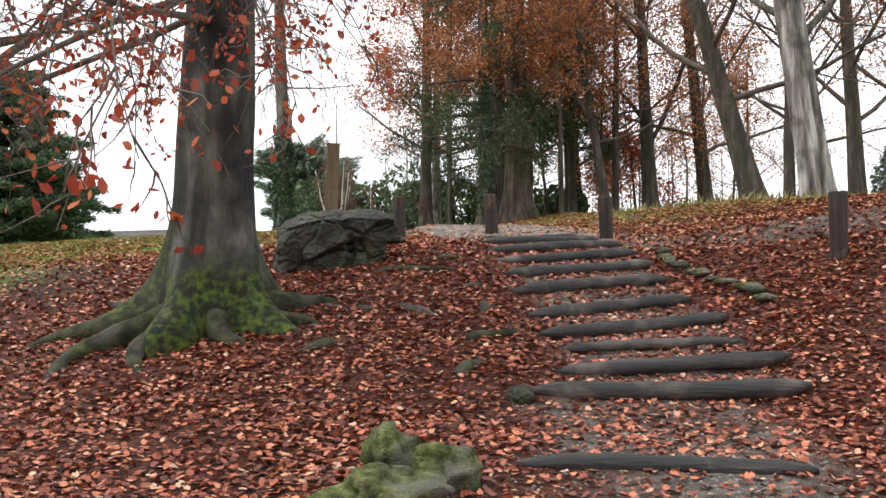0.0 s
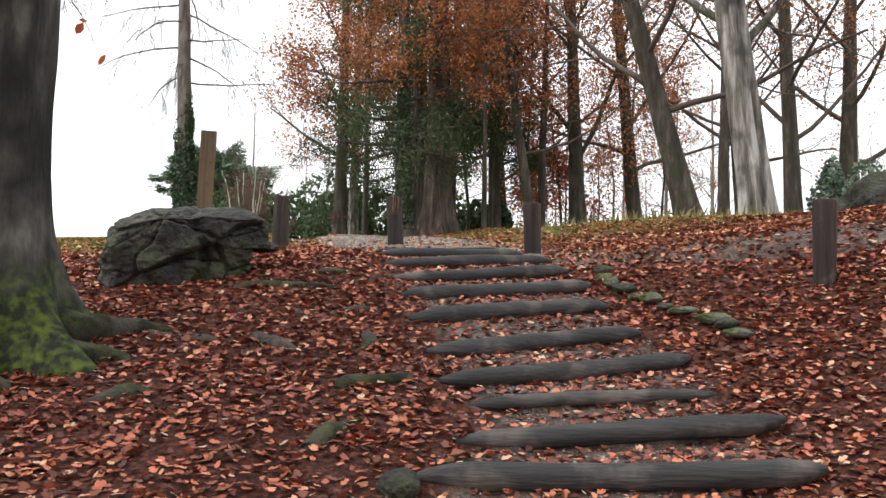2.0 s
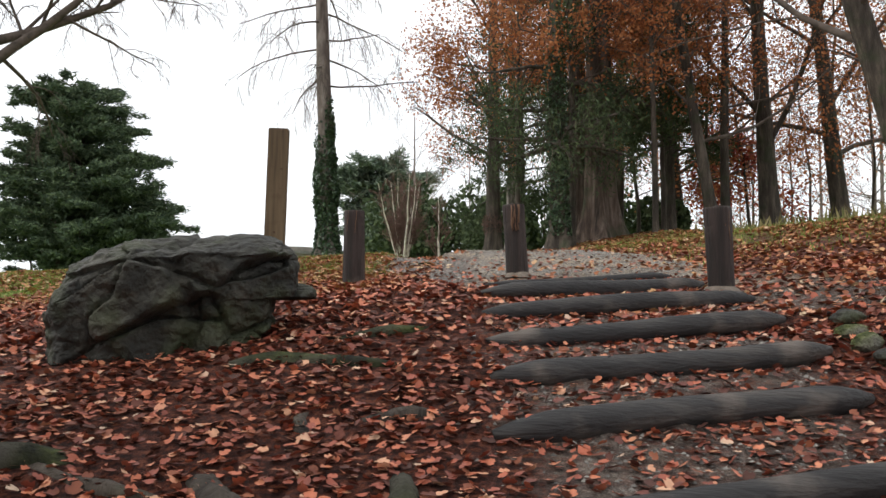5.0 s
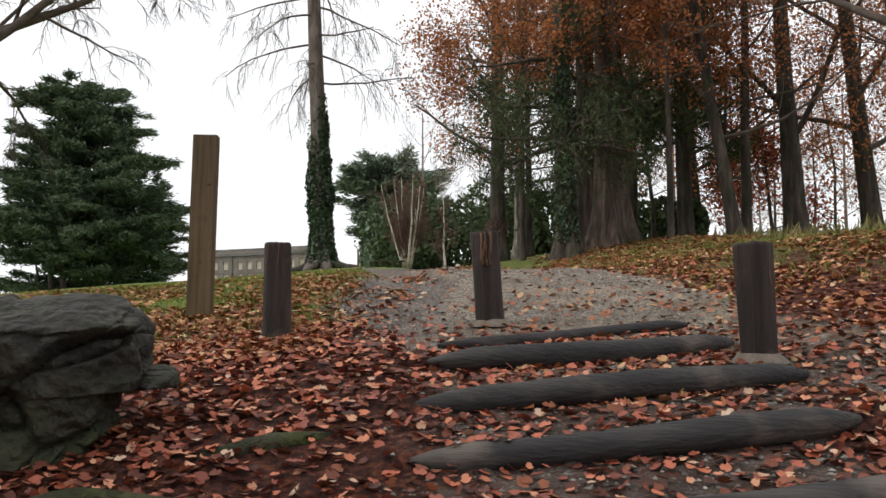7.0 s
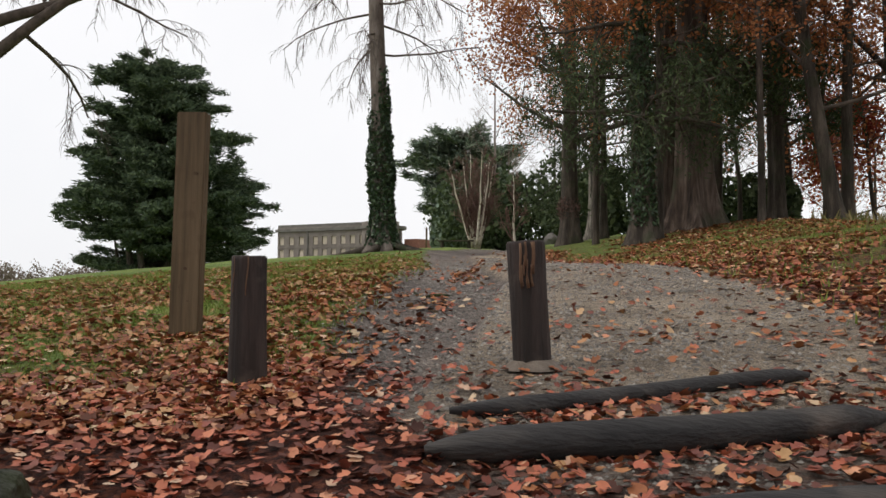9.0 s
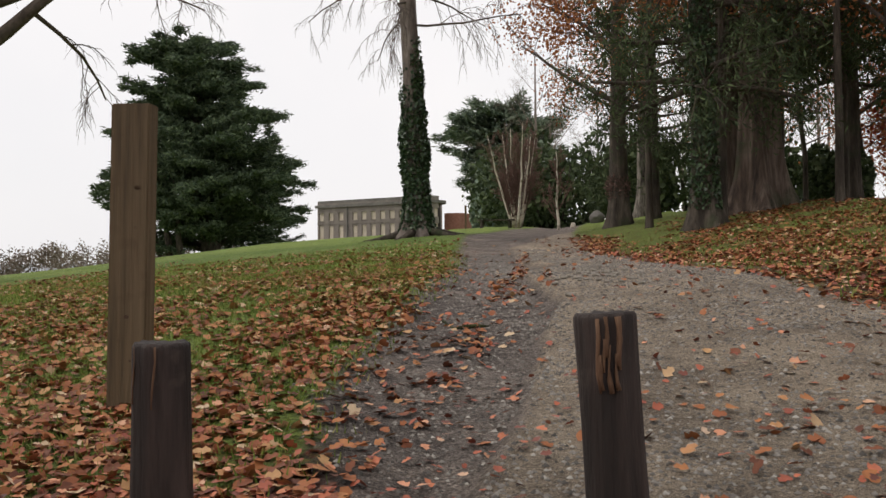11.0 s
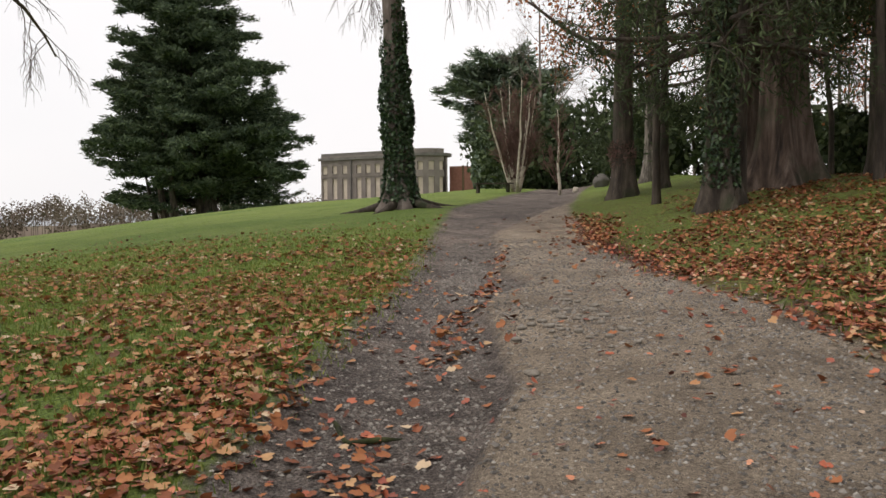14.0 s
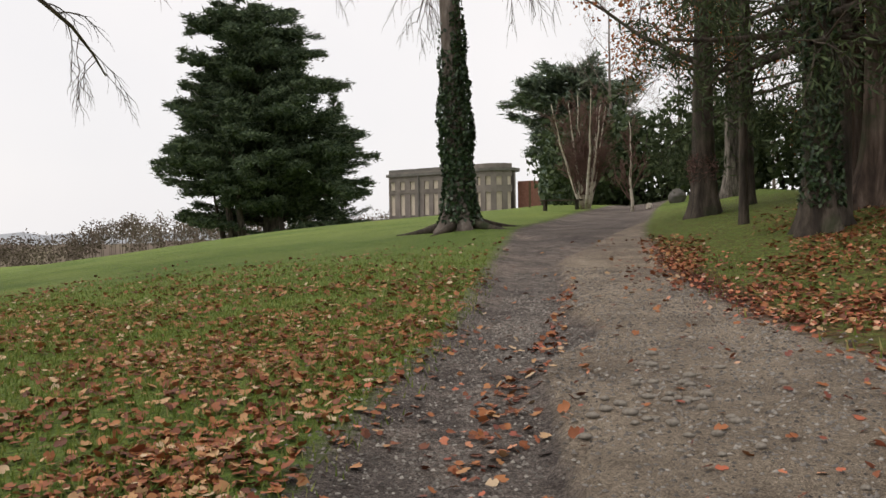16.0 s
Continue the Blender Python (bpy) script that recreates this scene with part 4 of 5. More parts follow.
broadleaf("dead_sweet_chestnut", 54, 10.9, 24.8, 13, 0.4, "pale bark-stripped old chestnut trunk with few limbs", BARK_PALE, FINE, 4.5, 9, lean=(-0.12, 0), length=0.4, twig=BARK_GREY, flare=1.35, top=0.7, ribs=0.2, sides=44)
for k, (x, y, r, hgt, lx, seed) in enumerate(((6.2, 42, 0.25, 16, 0.0, 61), (7.2, 45.5, 0.3, 17, -0.05, 62), (4.6, 47, 0.3, 18, 0.02, 63), (6.5, 34.0, 0.2, 14, -0.14, 64), (12.5, 31, 0.22, 14, 0.02, 65), (14.5, 30, 0.3, 16, -0.03, 66), (15.5, 36, 0.3, 16, -0.06, 67), (18, 33, 0.35, 17, 0.04, 68))):
    broadleaf("woodland_beech", seed, x, y, hgt, r, "slender bare woodland beech keeping some copper leaves", BARK_DARK, FINE, 3.0, 13, lean=(lx, 0), length=0.34, twig=TWIG, leaf=COPPER, per=6 if x < 9 else 3, size=0.11, spread=0.35, group="woodland beeches")
broadleaf("copper_beech", 36, 7.4, 37.0, 16, 0.17, "copper beech with rust-brown hanging foliage", BARK_DARK, FINE, 4.5, 13, lean=(0.02, 0), leaf=COPPER, per=8, size=0.11, spread=0.25, length=0.36, twig=TWIG, rise=0.1)
broadleaf("red_maple", 37, 9.5, 47, 5.0, 0.12, "small crimson-leaved maple among bare trees", BARK_DARK, WIDE, 0.8, 10, leaf=RED_LEAF, per=8, size=0.16, spread=0.3, length=0.5, twig=TWIG)


def birch(seed, x, y, height, stems, label):
    rng = np.random.default_rng(seed)
    ob = empty("birch_tree", x, y, at(x, y) - 0.05, label, "tree", "pale birches at the bend")
    limbs, tips = Limbs(), []
    for s in range(stems):
        a = s * 2.4 + 0.3
        out = 0.0 if stems == 1 else rng.uniform(0.12, 0.32)
        p0 = np.array([math.cos(a), math.sin(a), 0]) * (0.0 if stems == 1 else 0.12)
        u = np.linspace(0, 1, 9)
        L = height * rng.uniform(0.85, 1.05)
        q = p0 + np.stack([math.cos(a) * out * L * u ** 0.8, math.sin(a) * out * L * u ** 0.8, L * u], -1)
        q[1:, :2] += rng.normal(size=(8, 2)).cumsum(0) * 0.03
        v, f = tube(q, (0.085 if stems > 1 else 0.08) * (1 - 0.88 * u), 7)
        link("stem", v, f, BIRCH_BARK, ob)
        for k in range(12):
            i = 1 + int(k * 7 / 12)
            b = rng.uniform(0, 6.28)
            grow(rng, limbs, tips, q[i], (math.cos(b), math.sin(b), 1.7), L * 0.3 * (1.1 - 0.06 * k), 0.035 * (1 - 0.06 * k), 0, [(5, 32, 0.6, 0.3, 0.08), (6, 34, 0.6, 0.2, 0.12), (0, 0, 0, 0.1, 0.14)], 0.011)
    limbs.link("twig_mass", TWIG_RED, ob)["kind"] = "stuff"


birch(71, -6.7, 54.5, 5.0, 7, "many-stemmed white birch with purple-brown twigs")
birch(72, -4.35, 52.3, 3.7, 1, "slim single white birch with fine twigs")

# slim young trees crowding the wood
SLIM = [broadleaf("young_beech", 151 + k, x, y, 12, 0.09, "slim young beech holding rust-coloured leaves", BARK_DARK, WIDE, 2.0, 11, lean=(0.03 * k, 0), leaf=COPPER, per=3 - k, size=0.14, spread=0.35, length=0.26, twig=TWIG, group="young beeches", sides=8, flare=1.3, wobble=0.06) for k, (x, y) in enumerate(((5.2, 43.5), (7.6, 41.0)))]
rq = random.Random(4)
for k in range(11):
    x, y = rq.uniform(4.5, 17.0), rq.uniform(44, 64)
    c = copy_thing(SLIM[k % 2], pose(x, y, at(x, y) - 0.1, rq.uniform(-4, 4), rq.uniform(-5, 5), rq.uniform(0, 360)))
    f = rq.uniform(0.8, 1.3)
    c.scale = (f, f, f)

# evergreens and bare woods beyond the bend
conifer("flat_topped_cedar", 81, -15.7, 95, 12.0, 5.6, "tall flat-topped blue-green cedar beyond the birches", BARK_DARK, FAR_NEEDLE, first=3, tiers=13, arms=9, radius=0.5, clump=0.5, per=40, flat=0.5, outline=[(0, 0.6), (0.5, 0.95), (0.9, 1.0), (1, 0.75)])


def evergreen_mass(seed, x, y, w, d, hgt, n, label, leafmat, name="holly_thicket", size=0.35):
    rng = np.random.default_rng(seed)
    ob = empty(name, x, y, at(x, y), label, "shrub")
    lobes = [(rng.uniform(-w, w), rng.uniform(-d, d), rng.uniform(0.5, 1.0) * hgt, rng.uniform(0.25, 0.5) * max(w, 1.5)) for _ in range(max(4, int(w * 2)))]
    q = []
    for bx, by, bh, br in lobes:
        m = n // len(lobes)
        v = rng.normal(size=(m, 3))
        v /= np.linalg.norm(v, axis=1)[:, None]
        v *= rng.uniform(0.65, 1.05, (m, 1)) ** 0.5
        top = land(x + bx, y + by) - at(x, y)
        q.append(np.stack([bx + v[:, 0] * br, by + v[:, 1] * br, top + bh * 0.5 + v[:, 2] * bh * 0.55], -1))
    q = np.concatenate(q)
    leaf_mesh("foliage", q, rng.uniform(0.6, 1.4, len(q)) * size, leafmat, ob, rng)
    for bx, by, bh, br in lobes:
        v, f = tube([(bx * 0.5, by * 0.5, -0.1), (bx * 0.8, by * 0.8, bh * 0.4), (bx, by, bh * 0.8)], [0.1, 0.07, 0.03], 5)
        link("stem", v, f, BARK_DARK, ob)
    return ob


evergreen_mass(91, -7, 68, 7, 2.5, 6.0, 9000, "dark holly and laurel thicket behind the birches", DARK_NEEDLE)
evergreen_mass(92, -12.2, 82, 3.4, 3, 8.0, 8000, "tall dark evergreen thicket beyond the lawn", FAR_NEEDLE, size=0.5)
evergreen_mass(93, 2.0, 58, 5, 2, 4.0, 7000, "laurel thicket under the trees", DARK_NEEDLE)
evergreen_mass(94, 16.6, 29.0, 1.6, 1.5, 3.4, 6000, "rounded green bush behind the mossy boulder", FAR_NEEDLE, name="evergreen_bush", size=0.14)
evergreen_mass(95, 6.3, 44.5, 1.0, 1.0, 3.2, 2500, "dark rounded holly bush among trunks", DARK_NEEDLE, name="evergreen_bush", size=0.25)
FAR_KINDS = [broadleaf("far_bare_tree", 101 + k, x, y, 13, 0.15, "leafless grey-brown tree in the wood beyond", FAR_TWIG, FINE, 2.5, 12, length=0.4, group="far bare trees", sides=8, rise=0.7) for k, (x, y) in enumerate(((-4, 96), (10, 74), (20, 58)))]
rf = random.Random(9)
for k in range(30):
    b, d = radians(-7 + 45 * k / 29 + rf.uniform(-1, 1)), rf.uniform(66, 110)
    x, y = d * math.sin(b), d * math.cos(b)
    if -7 < x < -1 and y < 80:
        continue
    c = copy_thing(FAR_KINDS[k % 3], pose(x, y, at(x, y) - 0.1, 0, 0, rf.uniform(0, 360)))
    f = rf.uniform(0.8, 1.15)
    c.scale = (f, f, f)

# ---- boulder, stones, roots ----


def boulder():
    """A long layered sandstone boulder with an overhanging end."""
    ob = empty("boulder", -1.53, 12.55, at(-1.47, 12.3) - 0.04, "long weathered sandstone boulder with deep cracks on earth", "rock")
    bm = bmesh.new()
    bmesh.ops.create_cube(bm, size=1.0)
    bmesh.ops.subdivide_edges(bm, edges=bm.edges[:], cuts=80, use_grid_fill=True)
    for v in bm.verts:
        c = v.co.copy()
        u = c.x + 0.5
        # plan and section of the rock
        n = Vector((c.x * 2, c.y * 2, c.z * 2))
        k = (abs(n.x) ** 5 + abs(n.y) ** 5 + abs(n.z) ** 5) ** 0.2
        n /= max(k, 1e-6) / max(abs(n.x), abs(n.y), abs(n.z), 1e-6)
        L, W = 1.86, 0.9
        low = -0.2 + 0.3 * max(0.0, u - 0.6) / 0.4
        top = 0.70 + 0.14 * math.sin(min(1.0, 0.15 + u * 0.95) * 2.2) + 0.06 * u + 0.12 * n.y
        z = low + (n.z * 0.5 + 0.5) * (top - low)
        # the upper bed juts out over the lower one at the uphill end
        over = 0.05 * max(0.0, u - 0.45) if z > 0.42 else -0.4 * max(0.0, u - 0.62)
        if z < 0.35:
            over += 0.5 * max(0.0, 0.2 - u) * (0.35 - z)
        p = Vector((n.x * L / 2 + over, n.y * W / 2 * (1 - 0.12 * abs(n.x)), z))
        # beds and joints: blocks stand proud of one another, with dark gaps between
        g = Vector((p.x * 1.05 + 0.25 * noise.noise(p * 2.0), p.y * 1.1, p.z * 2.3 - p.x * 0.9 + 0.5 * noise.noise(p * 1.1)))
        near, _ = noise.voronoi(g + Vector((4.2, 1.7, 8.3)))
        gap = min(1.0, (near[1] - near[0]) / 0.06)
        block = noise.cell(_[0] * 7.3)
        cut = -0.06 * (1 - gap) + 0.12 * (block - 0.5)
        up = math.sin(p.x * 4.6 + 1.2 + 0.8 * noise.noise(p * 1.7))
        cut += -0.09 * max(0.0, up - 0.93) / 0.07
        d = Vector((n.x * 0.5, n.y * 1.2, n.z * 0.35)).normalized()
        if n.z > 0.9:
            cut *= 0.35
        p += d * (cut + 0.10 * noise.noise(p * 1.4 + Vector((3, 1, 7))) + 0.07 * noise.noise(p * 3.6) + 0.03 * noise.noise(p * 10) + 0.015 * noise.noise(p * 24))
        v.co = p
    a = part("rock_body", bm, ROCK, ob, smooth=True)
    a.rotation_euler = (0, radians(-2), radians(11))
    return ob


boulder()


def lump(name, x, y, sx, sy, sz, mat, label, category, seed, sink=0.3, rough=0.2, fine=4):
    bm = bmesh.new()
    bmesh.ops.create_icosphere(bm, subdivisions=fine, radius=1)
    o = Vector((seed * 3.1, seed * 1.7, seed))
    for v in bm.verts:
        c = v.co.copy()
        c *= 1 + rough * noise.noise(c * 1.3 + o) + 0.4 * rough * noise.noise(c * 3.5 + o) + 0.15 * rough * noise.noise(c * 9 + o)
        v.co = Vector((c.x * sx, c.y * sy, c.z * sz))
    me = bpy.data.meshes.new(name)
    bm.to_mesh(me)
    bm.free()
    me.polygons.foreach_set("use_smooth", np.ones(len(me.polygons), bool))
    me.materials.append(mat)
    ob = new(name, me)
    ob.location = (x, y, at(x, y) + sz * (1 - 2 * sink))
    return tagged(ob, label, category)


lump("mossy_stone", -0.33, 5.22, 0.36, 0.25, 0.16, MOSS, "low stone covered in pale green moss", "rock", 1, rough=0.55)
lump("mossy_stone", -0.32, 5.72, 0.17, 0.16, 0.2, MOSS, "upright stone lump under thick green moss", "rock", 2, 0.2, rough=0.5)
lump("mossy_stone", 0.02, 5.55, 0.19, 0.15, 0.18, MOSS, "small stone with dark green moss", "rock", 3, 0.25, rough=0.55)
lump("mossy_boulder", 14.9, 25.2, 1.8, 1.4, 1.15, ROCK, "great dark mossy boulder on the bank", "rock", 7, 0.2, rough=0.3)
lump("edge_stone", 0.70, 7.80, 0.13, 0.10, 0.10, ROCK, "small pale stone at the end of a step", "rock", 4)
rs = np.random.default_rng(8)
for k in range(11):
    u = (k + rs.uniform(-0.35, 0.35)) / 10
    x, y = 3.2 + 0.62 * u + rs.uniform(-0.12, 0.12), 12.85 - 2.6 * u
    lump("edging_stone", x, y, rs.uniform(0.09, 0.17), rs.uniform(0.08, 0.13), rs.uniform(0.04, 0.08), MOSS if k % 3 else ROCK, "half-buried mossy stone edging the steps", "rock", 20 + k, 0.4)["group"] = "stones edging the steps"


rs = np.random.default_rng(18)
for k in range(60):
    x, y = 0.25 + rs.normal() * 0.3, 22.0 + rs.normal() * 0.6
    f = rs.uniform(0.015, 0.04)
    lump("embedded_stone", x, y, f * rs.uniform(0.9, 1.4), f, f * 0.6, PALE_STONE, "pale worn stone set in the track", "stone", 60 + k, 0.3, 0.3, 2)["group"] = "stones worn out of the track"


def surface_root(seed, x0, y0, x1, y1, r, label="old mossy tree root lying in the leaves"):
    rng = np.random.default_rng(seed)
    u = np.linspace(0, 1, 14)
    bendy = np.sin(u * rng.uniform(3, 6) + seed) * 0.12
    dx, dy = x1 - x0, y1 - y0
    L = math.hypot(dx, dy)
    q = np.stack([x0 + dx * u - dy / L * bendy, y0 + dy * u + dx / L * bendy, 0 * u], -1)
    q[:, 2] = land(q[:, 0], q[:, 1]) + r * (0.55 * np.sin(u * math.pi) - 0.5) + 0.02 * np.sin(u * 9 + seed)
    v, f = tube(q, r * (0.6 + 0.5 * np.sin(u * 2.6 + 0.4)) * (1 - 0.4 * u), 9, ripple=0.12, rng=rng)
    return tagged(link("surface_root", v, f, BARK_MOSS if seed % 2 else BARK_DARK), label, "root", "roots on the slope")


surface_root(1, -0.9, 11.9, 0.35, 12.1, 0.09)
surface_root(2, -0.55, 10.4, 0.0, 10.25, 0.1)
surface_root(3, -0.6, 12.35, 0.55, 12.9, 0.07)
surface_root(4, 0.1, 11.3, 0.75, 11.0, 0.06)
surface_root(5, -1.5, 9.3, -0.9, 9.05, 0.09)
surface_root(6, -0.1, 10.9, -0.05, 11.5, 0.05)
surface_root(7, 0.35, 9.3, 0.8, 9.75, 0.08)
surface_root(8, -1.6, 10.6, -0.5, 10.45, 0.07)
surface_root(9, 0.3, 10.2, 0.6, 10.6, 0.08)
surface_root(11, 0.0, 8.4, 0.55, 8.75, 0.08)
surface_root(13, -5.2, 8.6, -3.6, 10.0, 0.07)

tagged(surface_root(21, -0.95, 19.5, -0.38, 19.4, 0.022), "thin broken stick lying on the gravel", "stick").name = "fallen_stick"

# ---- steps, posts, sleeper ----


def step_log(k, s):
    rng = np.random.default_rng(200 + k)
    xa, ya, xb, yb = s
    L = math.hypot(xb - xa, yb - ya)
    r = (0.065, 0.088, 0.078, 0.055, 0.082, 0.084, 0.088, 0.084, 0.08, 0.08, 0.082, 0.05)[k]
    n = 22
    u = np.linspace(0, 1, n)
    taper = np.minimum(np.minimum(u * L / 0.3, (1 - u) * L / 0.22), 1)
    rad = r * (0.3 + 0.7 * np.clip(taper, 0, 1) ** 0.7) * (1 + 0.03 * np.sin(u * 9 + k))
    q = np.stack([xa + (xb - xa) * u, ya + (yb - ya) * u, 0 * u], -1)
    mid = slope(q[:, 0], q[:, 1])
    line = mid[0] + (mid[-1] - mid[0]) * u
    q[:, 2] = 0.5 * line + 0.5 * mid + (0.015 if k != 3 else 0.0) + 0.012 * np.sin(u * 5 + 2 * k)
    q[:, 1] += 0.02 * np.sin(u * 4 + k)
    v, f = tube(q, rad, 14, ripple=0.025, rng=rng)
    return tagged(link("step_log", v, f, LOG), "dark weathered round log forming a garden step", "step", "log steps")


for k, s in enumerate(STEPS):
    step_log(k, s)


def post(seed, x, y, height, radius, lean, label, split=False, muddy=False):
    rng = np.random.default_rng(seed)
    z = at(x, y)
    ob = empty("wooden_post", x, y, z, label, "post", "bollard posts")
    h = np.concatenate([np.linspace(-0.15, height - 0.03, 10), [height - 0.012, height]])
    p = np.stack([lean[0] * h, lean[1] * h, h], -1)
    rr = radius * (1 + 0.06 * np.cos(h * 3 + seed))
    rr[-2:] *= (0.99, 0.93)
    ph = rng.uniform(0, 6, 3)

    def lobes(i, a):
        return 1 + 0.03 * math.sin(4 * a + ph[0]) + 0.025 * math.sin(9 * a + ph[1]) + 0.02 * math.sin(17 * a + ph[2] + 0.8 * h[i])
    v, f = tube(p, rr, 28, lobes=lobes)
    v[-2 - 28:-2, 2] += rng.normal(size=28) * 0.003
    link("shaft", v, f, POST, ob)
    for k in range(9 if split else 3):
        m = Limbs()
        a = -1.45 + (rng.uniform(-0.4, 0.4) if split else rng.uniform(-0.8, 0.8))
        h0 = height * rng.uniform(0.62, 0.82) if split else height * rng.uniform(0.3, 0.8)
        h1 = min(height * 0.99, h0 + rng.uniform(0.12, 0.3))
        hh = np.linspace(h0, h1, 5)
        aa = a + 0.06 * np.sin(hh * 20)
        d = radius * 1.0
        m.tube(np.stack([lean[0] * hh + d * np.cos(aa), lean[1] * hh + d * np.sin(aa), hh], -1), rng.uniform(0.3, 1, 5) * (0.012 if split else 0.004), 5)
        m.link("split", SPLIT, ob, "split showing raw pale wood")
    if not muddy:
        return ob
    bm = bmesh.new()
    bmesh.ops.create_cone(bm, cap_ends=True, segments=20, radius1=radius * 1.6, radius2=radius * 1.0, depth=0.06)
    for w in bm.verts:
        w.co.z += 0.02
        w.co *= 1 + 0.12 * noise.noise(w.co * 9 + Vector((seed, 0, 0)))
    part("footing", bm, MUD, ob, "pale trodden mud heaped round the foot")
    return ob


post(1, -0.77, 15.05, 0.75, 0.115, (0.0, 0.0), "dark round timber post with level top")
post(2, 0.885, 15.47, 0.76, 0.118, (-0.06, 0.0), "dark timber post with splintered raw wood", True, True)
post(3, 2.66, 14.0, 0.73, 0.118, (-0.03, 0.0), "stout dark timber post at the top step", False, True)
post(4, 5.0, 10.9, 0.78, 0.110, (0.02, 0.0), "dark timber post among leaves on the bank")


def sleeper():
    x, y = -2.2, 16.87
    ob = empty("timber_upright", x, y, at(x, y), "tall sawn timber sleeper standing upright in grass", "post")
    bm = bmesh.new()
    bmesh.ops.create_cube(bm, size=1)
    for v in bm.verts:
        v.co = Vector((v.co.x * 0.25, v.co.y * 0.125, (v.co.z + 0.5) * 2.07 - 0.2))
    bmesh.ops.bevel(bm, geom=bm.edges[:], offset=0.008, segments=2, affect="EDGES")
    b = part("beam", bm, SLEEPER, ob)
    ob.rotation_euler = (0, radians(1.2), radians(8))
    for kx, kz, r in ((0.06, 1.35, 0.03), (0.0, 0.55, 0.022), (0.05, 1.1, 0.016), (-0.05, 0.4, 0.02), (0.03, 0.28, 0.014)):
        bm = bmesh.new()
        bmesh.ops.create_cone(bm, cap_ends=True, segments=14, radius1=r, radius2=r * 0.8, depth=0.006)
        for v in bm.verts:
            v.co = Vector((kx + v.co.x, -0.061 - v.co.z * 0.5, kz + v.co.y * 0.7))
        part("knot", bm, KNOT, ob)


sleeper()

# ---- the house beyond the lawn ----


def box(bm, x0, x1, y0, y1, z0, z1, bevel=0.0):
    r = bmesh.ops.create_cube(bm, size=1)
    for v in r["verts"]:
        v.co = Vector((x0 + (v.co.x + 0.5) * (x1 - x0), y0 + (v.co.y + 0.5) * (y1 - y0), z0 + (v.co.z + 0.5) * (z1 - z0)))


def one_box(*a):
    bm = bmesh.new()
    box(bm, *a)
    return bm


def house():
    """A long two-storey stone mansion with boarded tall windows, a bowed end and terraces."""
    ob = empty("mansion", -66.3, 193.6, 7.6, "derelict two-storey grey stone mansion with boarded windows", "house")
    W, H, D = 26.0, 9.0, 12.0
    cells = []
    x = -W / 2 + 1.0
    xs = [-12.0, -9.4, -6.8, -3.2, -0.9, 1.4, 3.7, 6.0, 8.3]
    rows = [(0.3, 4.4, 1.35), (5.4, 7.0, 1.2)]
    # front wall with real openings
    edges = sorted({-W / 2, W / 2 - 3, *[c - w for c in xs for w in (0.62,)], *[c + 0.62 for c in xs]})
    levels = [-2.0, 0.3, 4.4, 5.4, 7.0, H]
    for a, b in zip(edges, edges[1:]):
        opening = any(abs((a + b) / 2 - c) < 0.1 for c in xs)
        for z0, z1 in zip(levels, levels[1:]):
            if opening and (z0, z1) in ((0.3, 4.4), (5.4, 7.0)):
                continue
            part("front_wall", one_box(a, b, 0, 0.6, z0, z1), STONE_HOUSE, ob)
    part("wall_side", one_box(-W / 2, -W / 2 + 0.6, 0.6, D, -2, H), STONE_HOUSE, ob)
    part("wall_back", one_box(-W / 2 + 0.6, W / 2 - 3, D - 0.6, D, -2, H), STONE_HOUSE, ob)
    part("roof", one_box(-W / 2 + 0.6, W / 2 - 3, 0.6, D - 0.6, H - 0.6, H - 0.3), STONE_DARK, ob)
    for c in xs:
        for z0, z1 in ((0.3, 4.4), (5.4, 7.0)):
            w = part("window", one_box(c - 0.62, c + 0.62, 0.28, 0.4, z0, z1), BOARDED, ob, "boarded window")
            part("sill", one_box(c - 0.75, c + 0.75, -0.12, 0.28, z0 - 0.18, z0 - 0.003), STONE_HOUSE, w)
    part("cornice", one_box(-W / 2 - 0.35, W / 2 - 3, -0.45, 0.0, H - 0.9, H - 0.35), STONE_DARK, ob)
    part("parapet", one_box(-W / 2, W / 2 - 3, 0.1, 0.6, H, H + 0.55), STONE_DARK, ob)
    part("string_course", one_box(-W / 2, W / 2 - 3, -0.12, 0.0, 4.75, 5.05), STONE_HOUSE, ob)
    part("downpipe", one_box(-5.2, -4.95, -0.3, 0.0, -2, H - 0.9), STONE_DARK, ob)
    # bowed end
    n, R, cx, cy = 10, 4.2, W / 2 - 1.5, 2.6
    for i in range(n):
        a0, a1 = -2.75 + 2.6 * i / n, -2.75 + 2.6 * (i + 1) / n
        lit = i in (3, 5, 7, 9)
        for z0, z1 in ((-2.0, 0.5), (0.5, 4.2), (4.2, 5.5), (5.5, 7.1), (7.1, H + 0.5)):
            inset = 0.35 if lit and z0 in (0.5, 5.5) else 0.0
            bm = bmesh.new()
            pts = []
            for a in (a0, a1):
                for r in (R - inset, R - 0.8):
                    pts.append((cx + r * math.cos(a), cy + r * math.sin(a)))
            vs = [bm.verts.new((*pts[q], z)) for z in (z0, z1) for q in (0, 2, 3, 1)]
            for q in ((0, 1, 2, 3), (7, 6, 5, 4), (0, 4, 5, 1), (1, 5, 6, 2), (2, 6, 7, 3), (3, 7, 4, 0)):
                bm.faces.new([vs[e] for e in q])
            bmesh.ops.recalc_face_normals(bm, faces=bm.faces[:])
            part("bow_window" if inset else "bow_wall", bm, BOARDED if inset else STONE_HOUSE, ob)
    bm = bmesh.new()
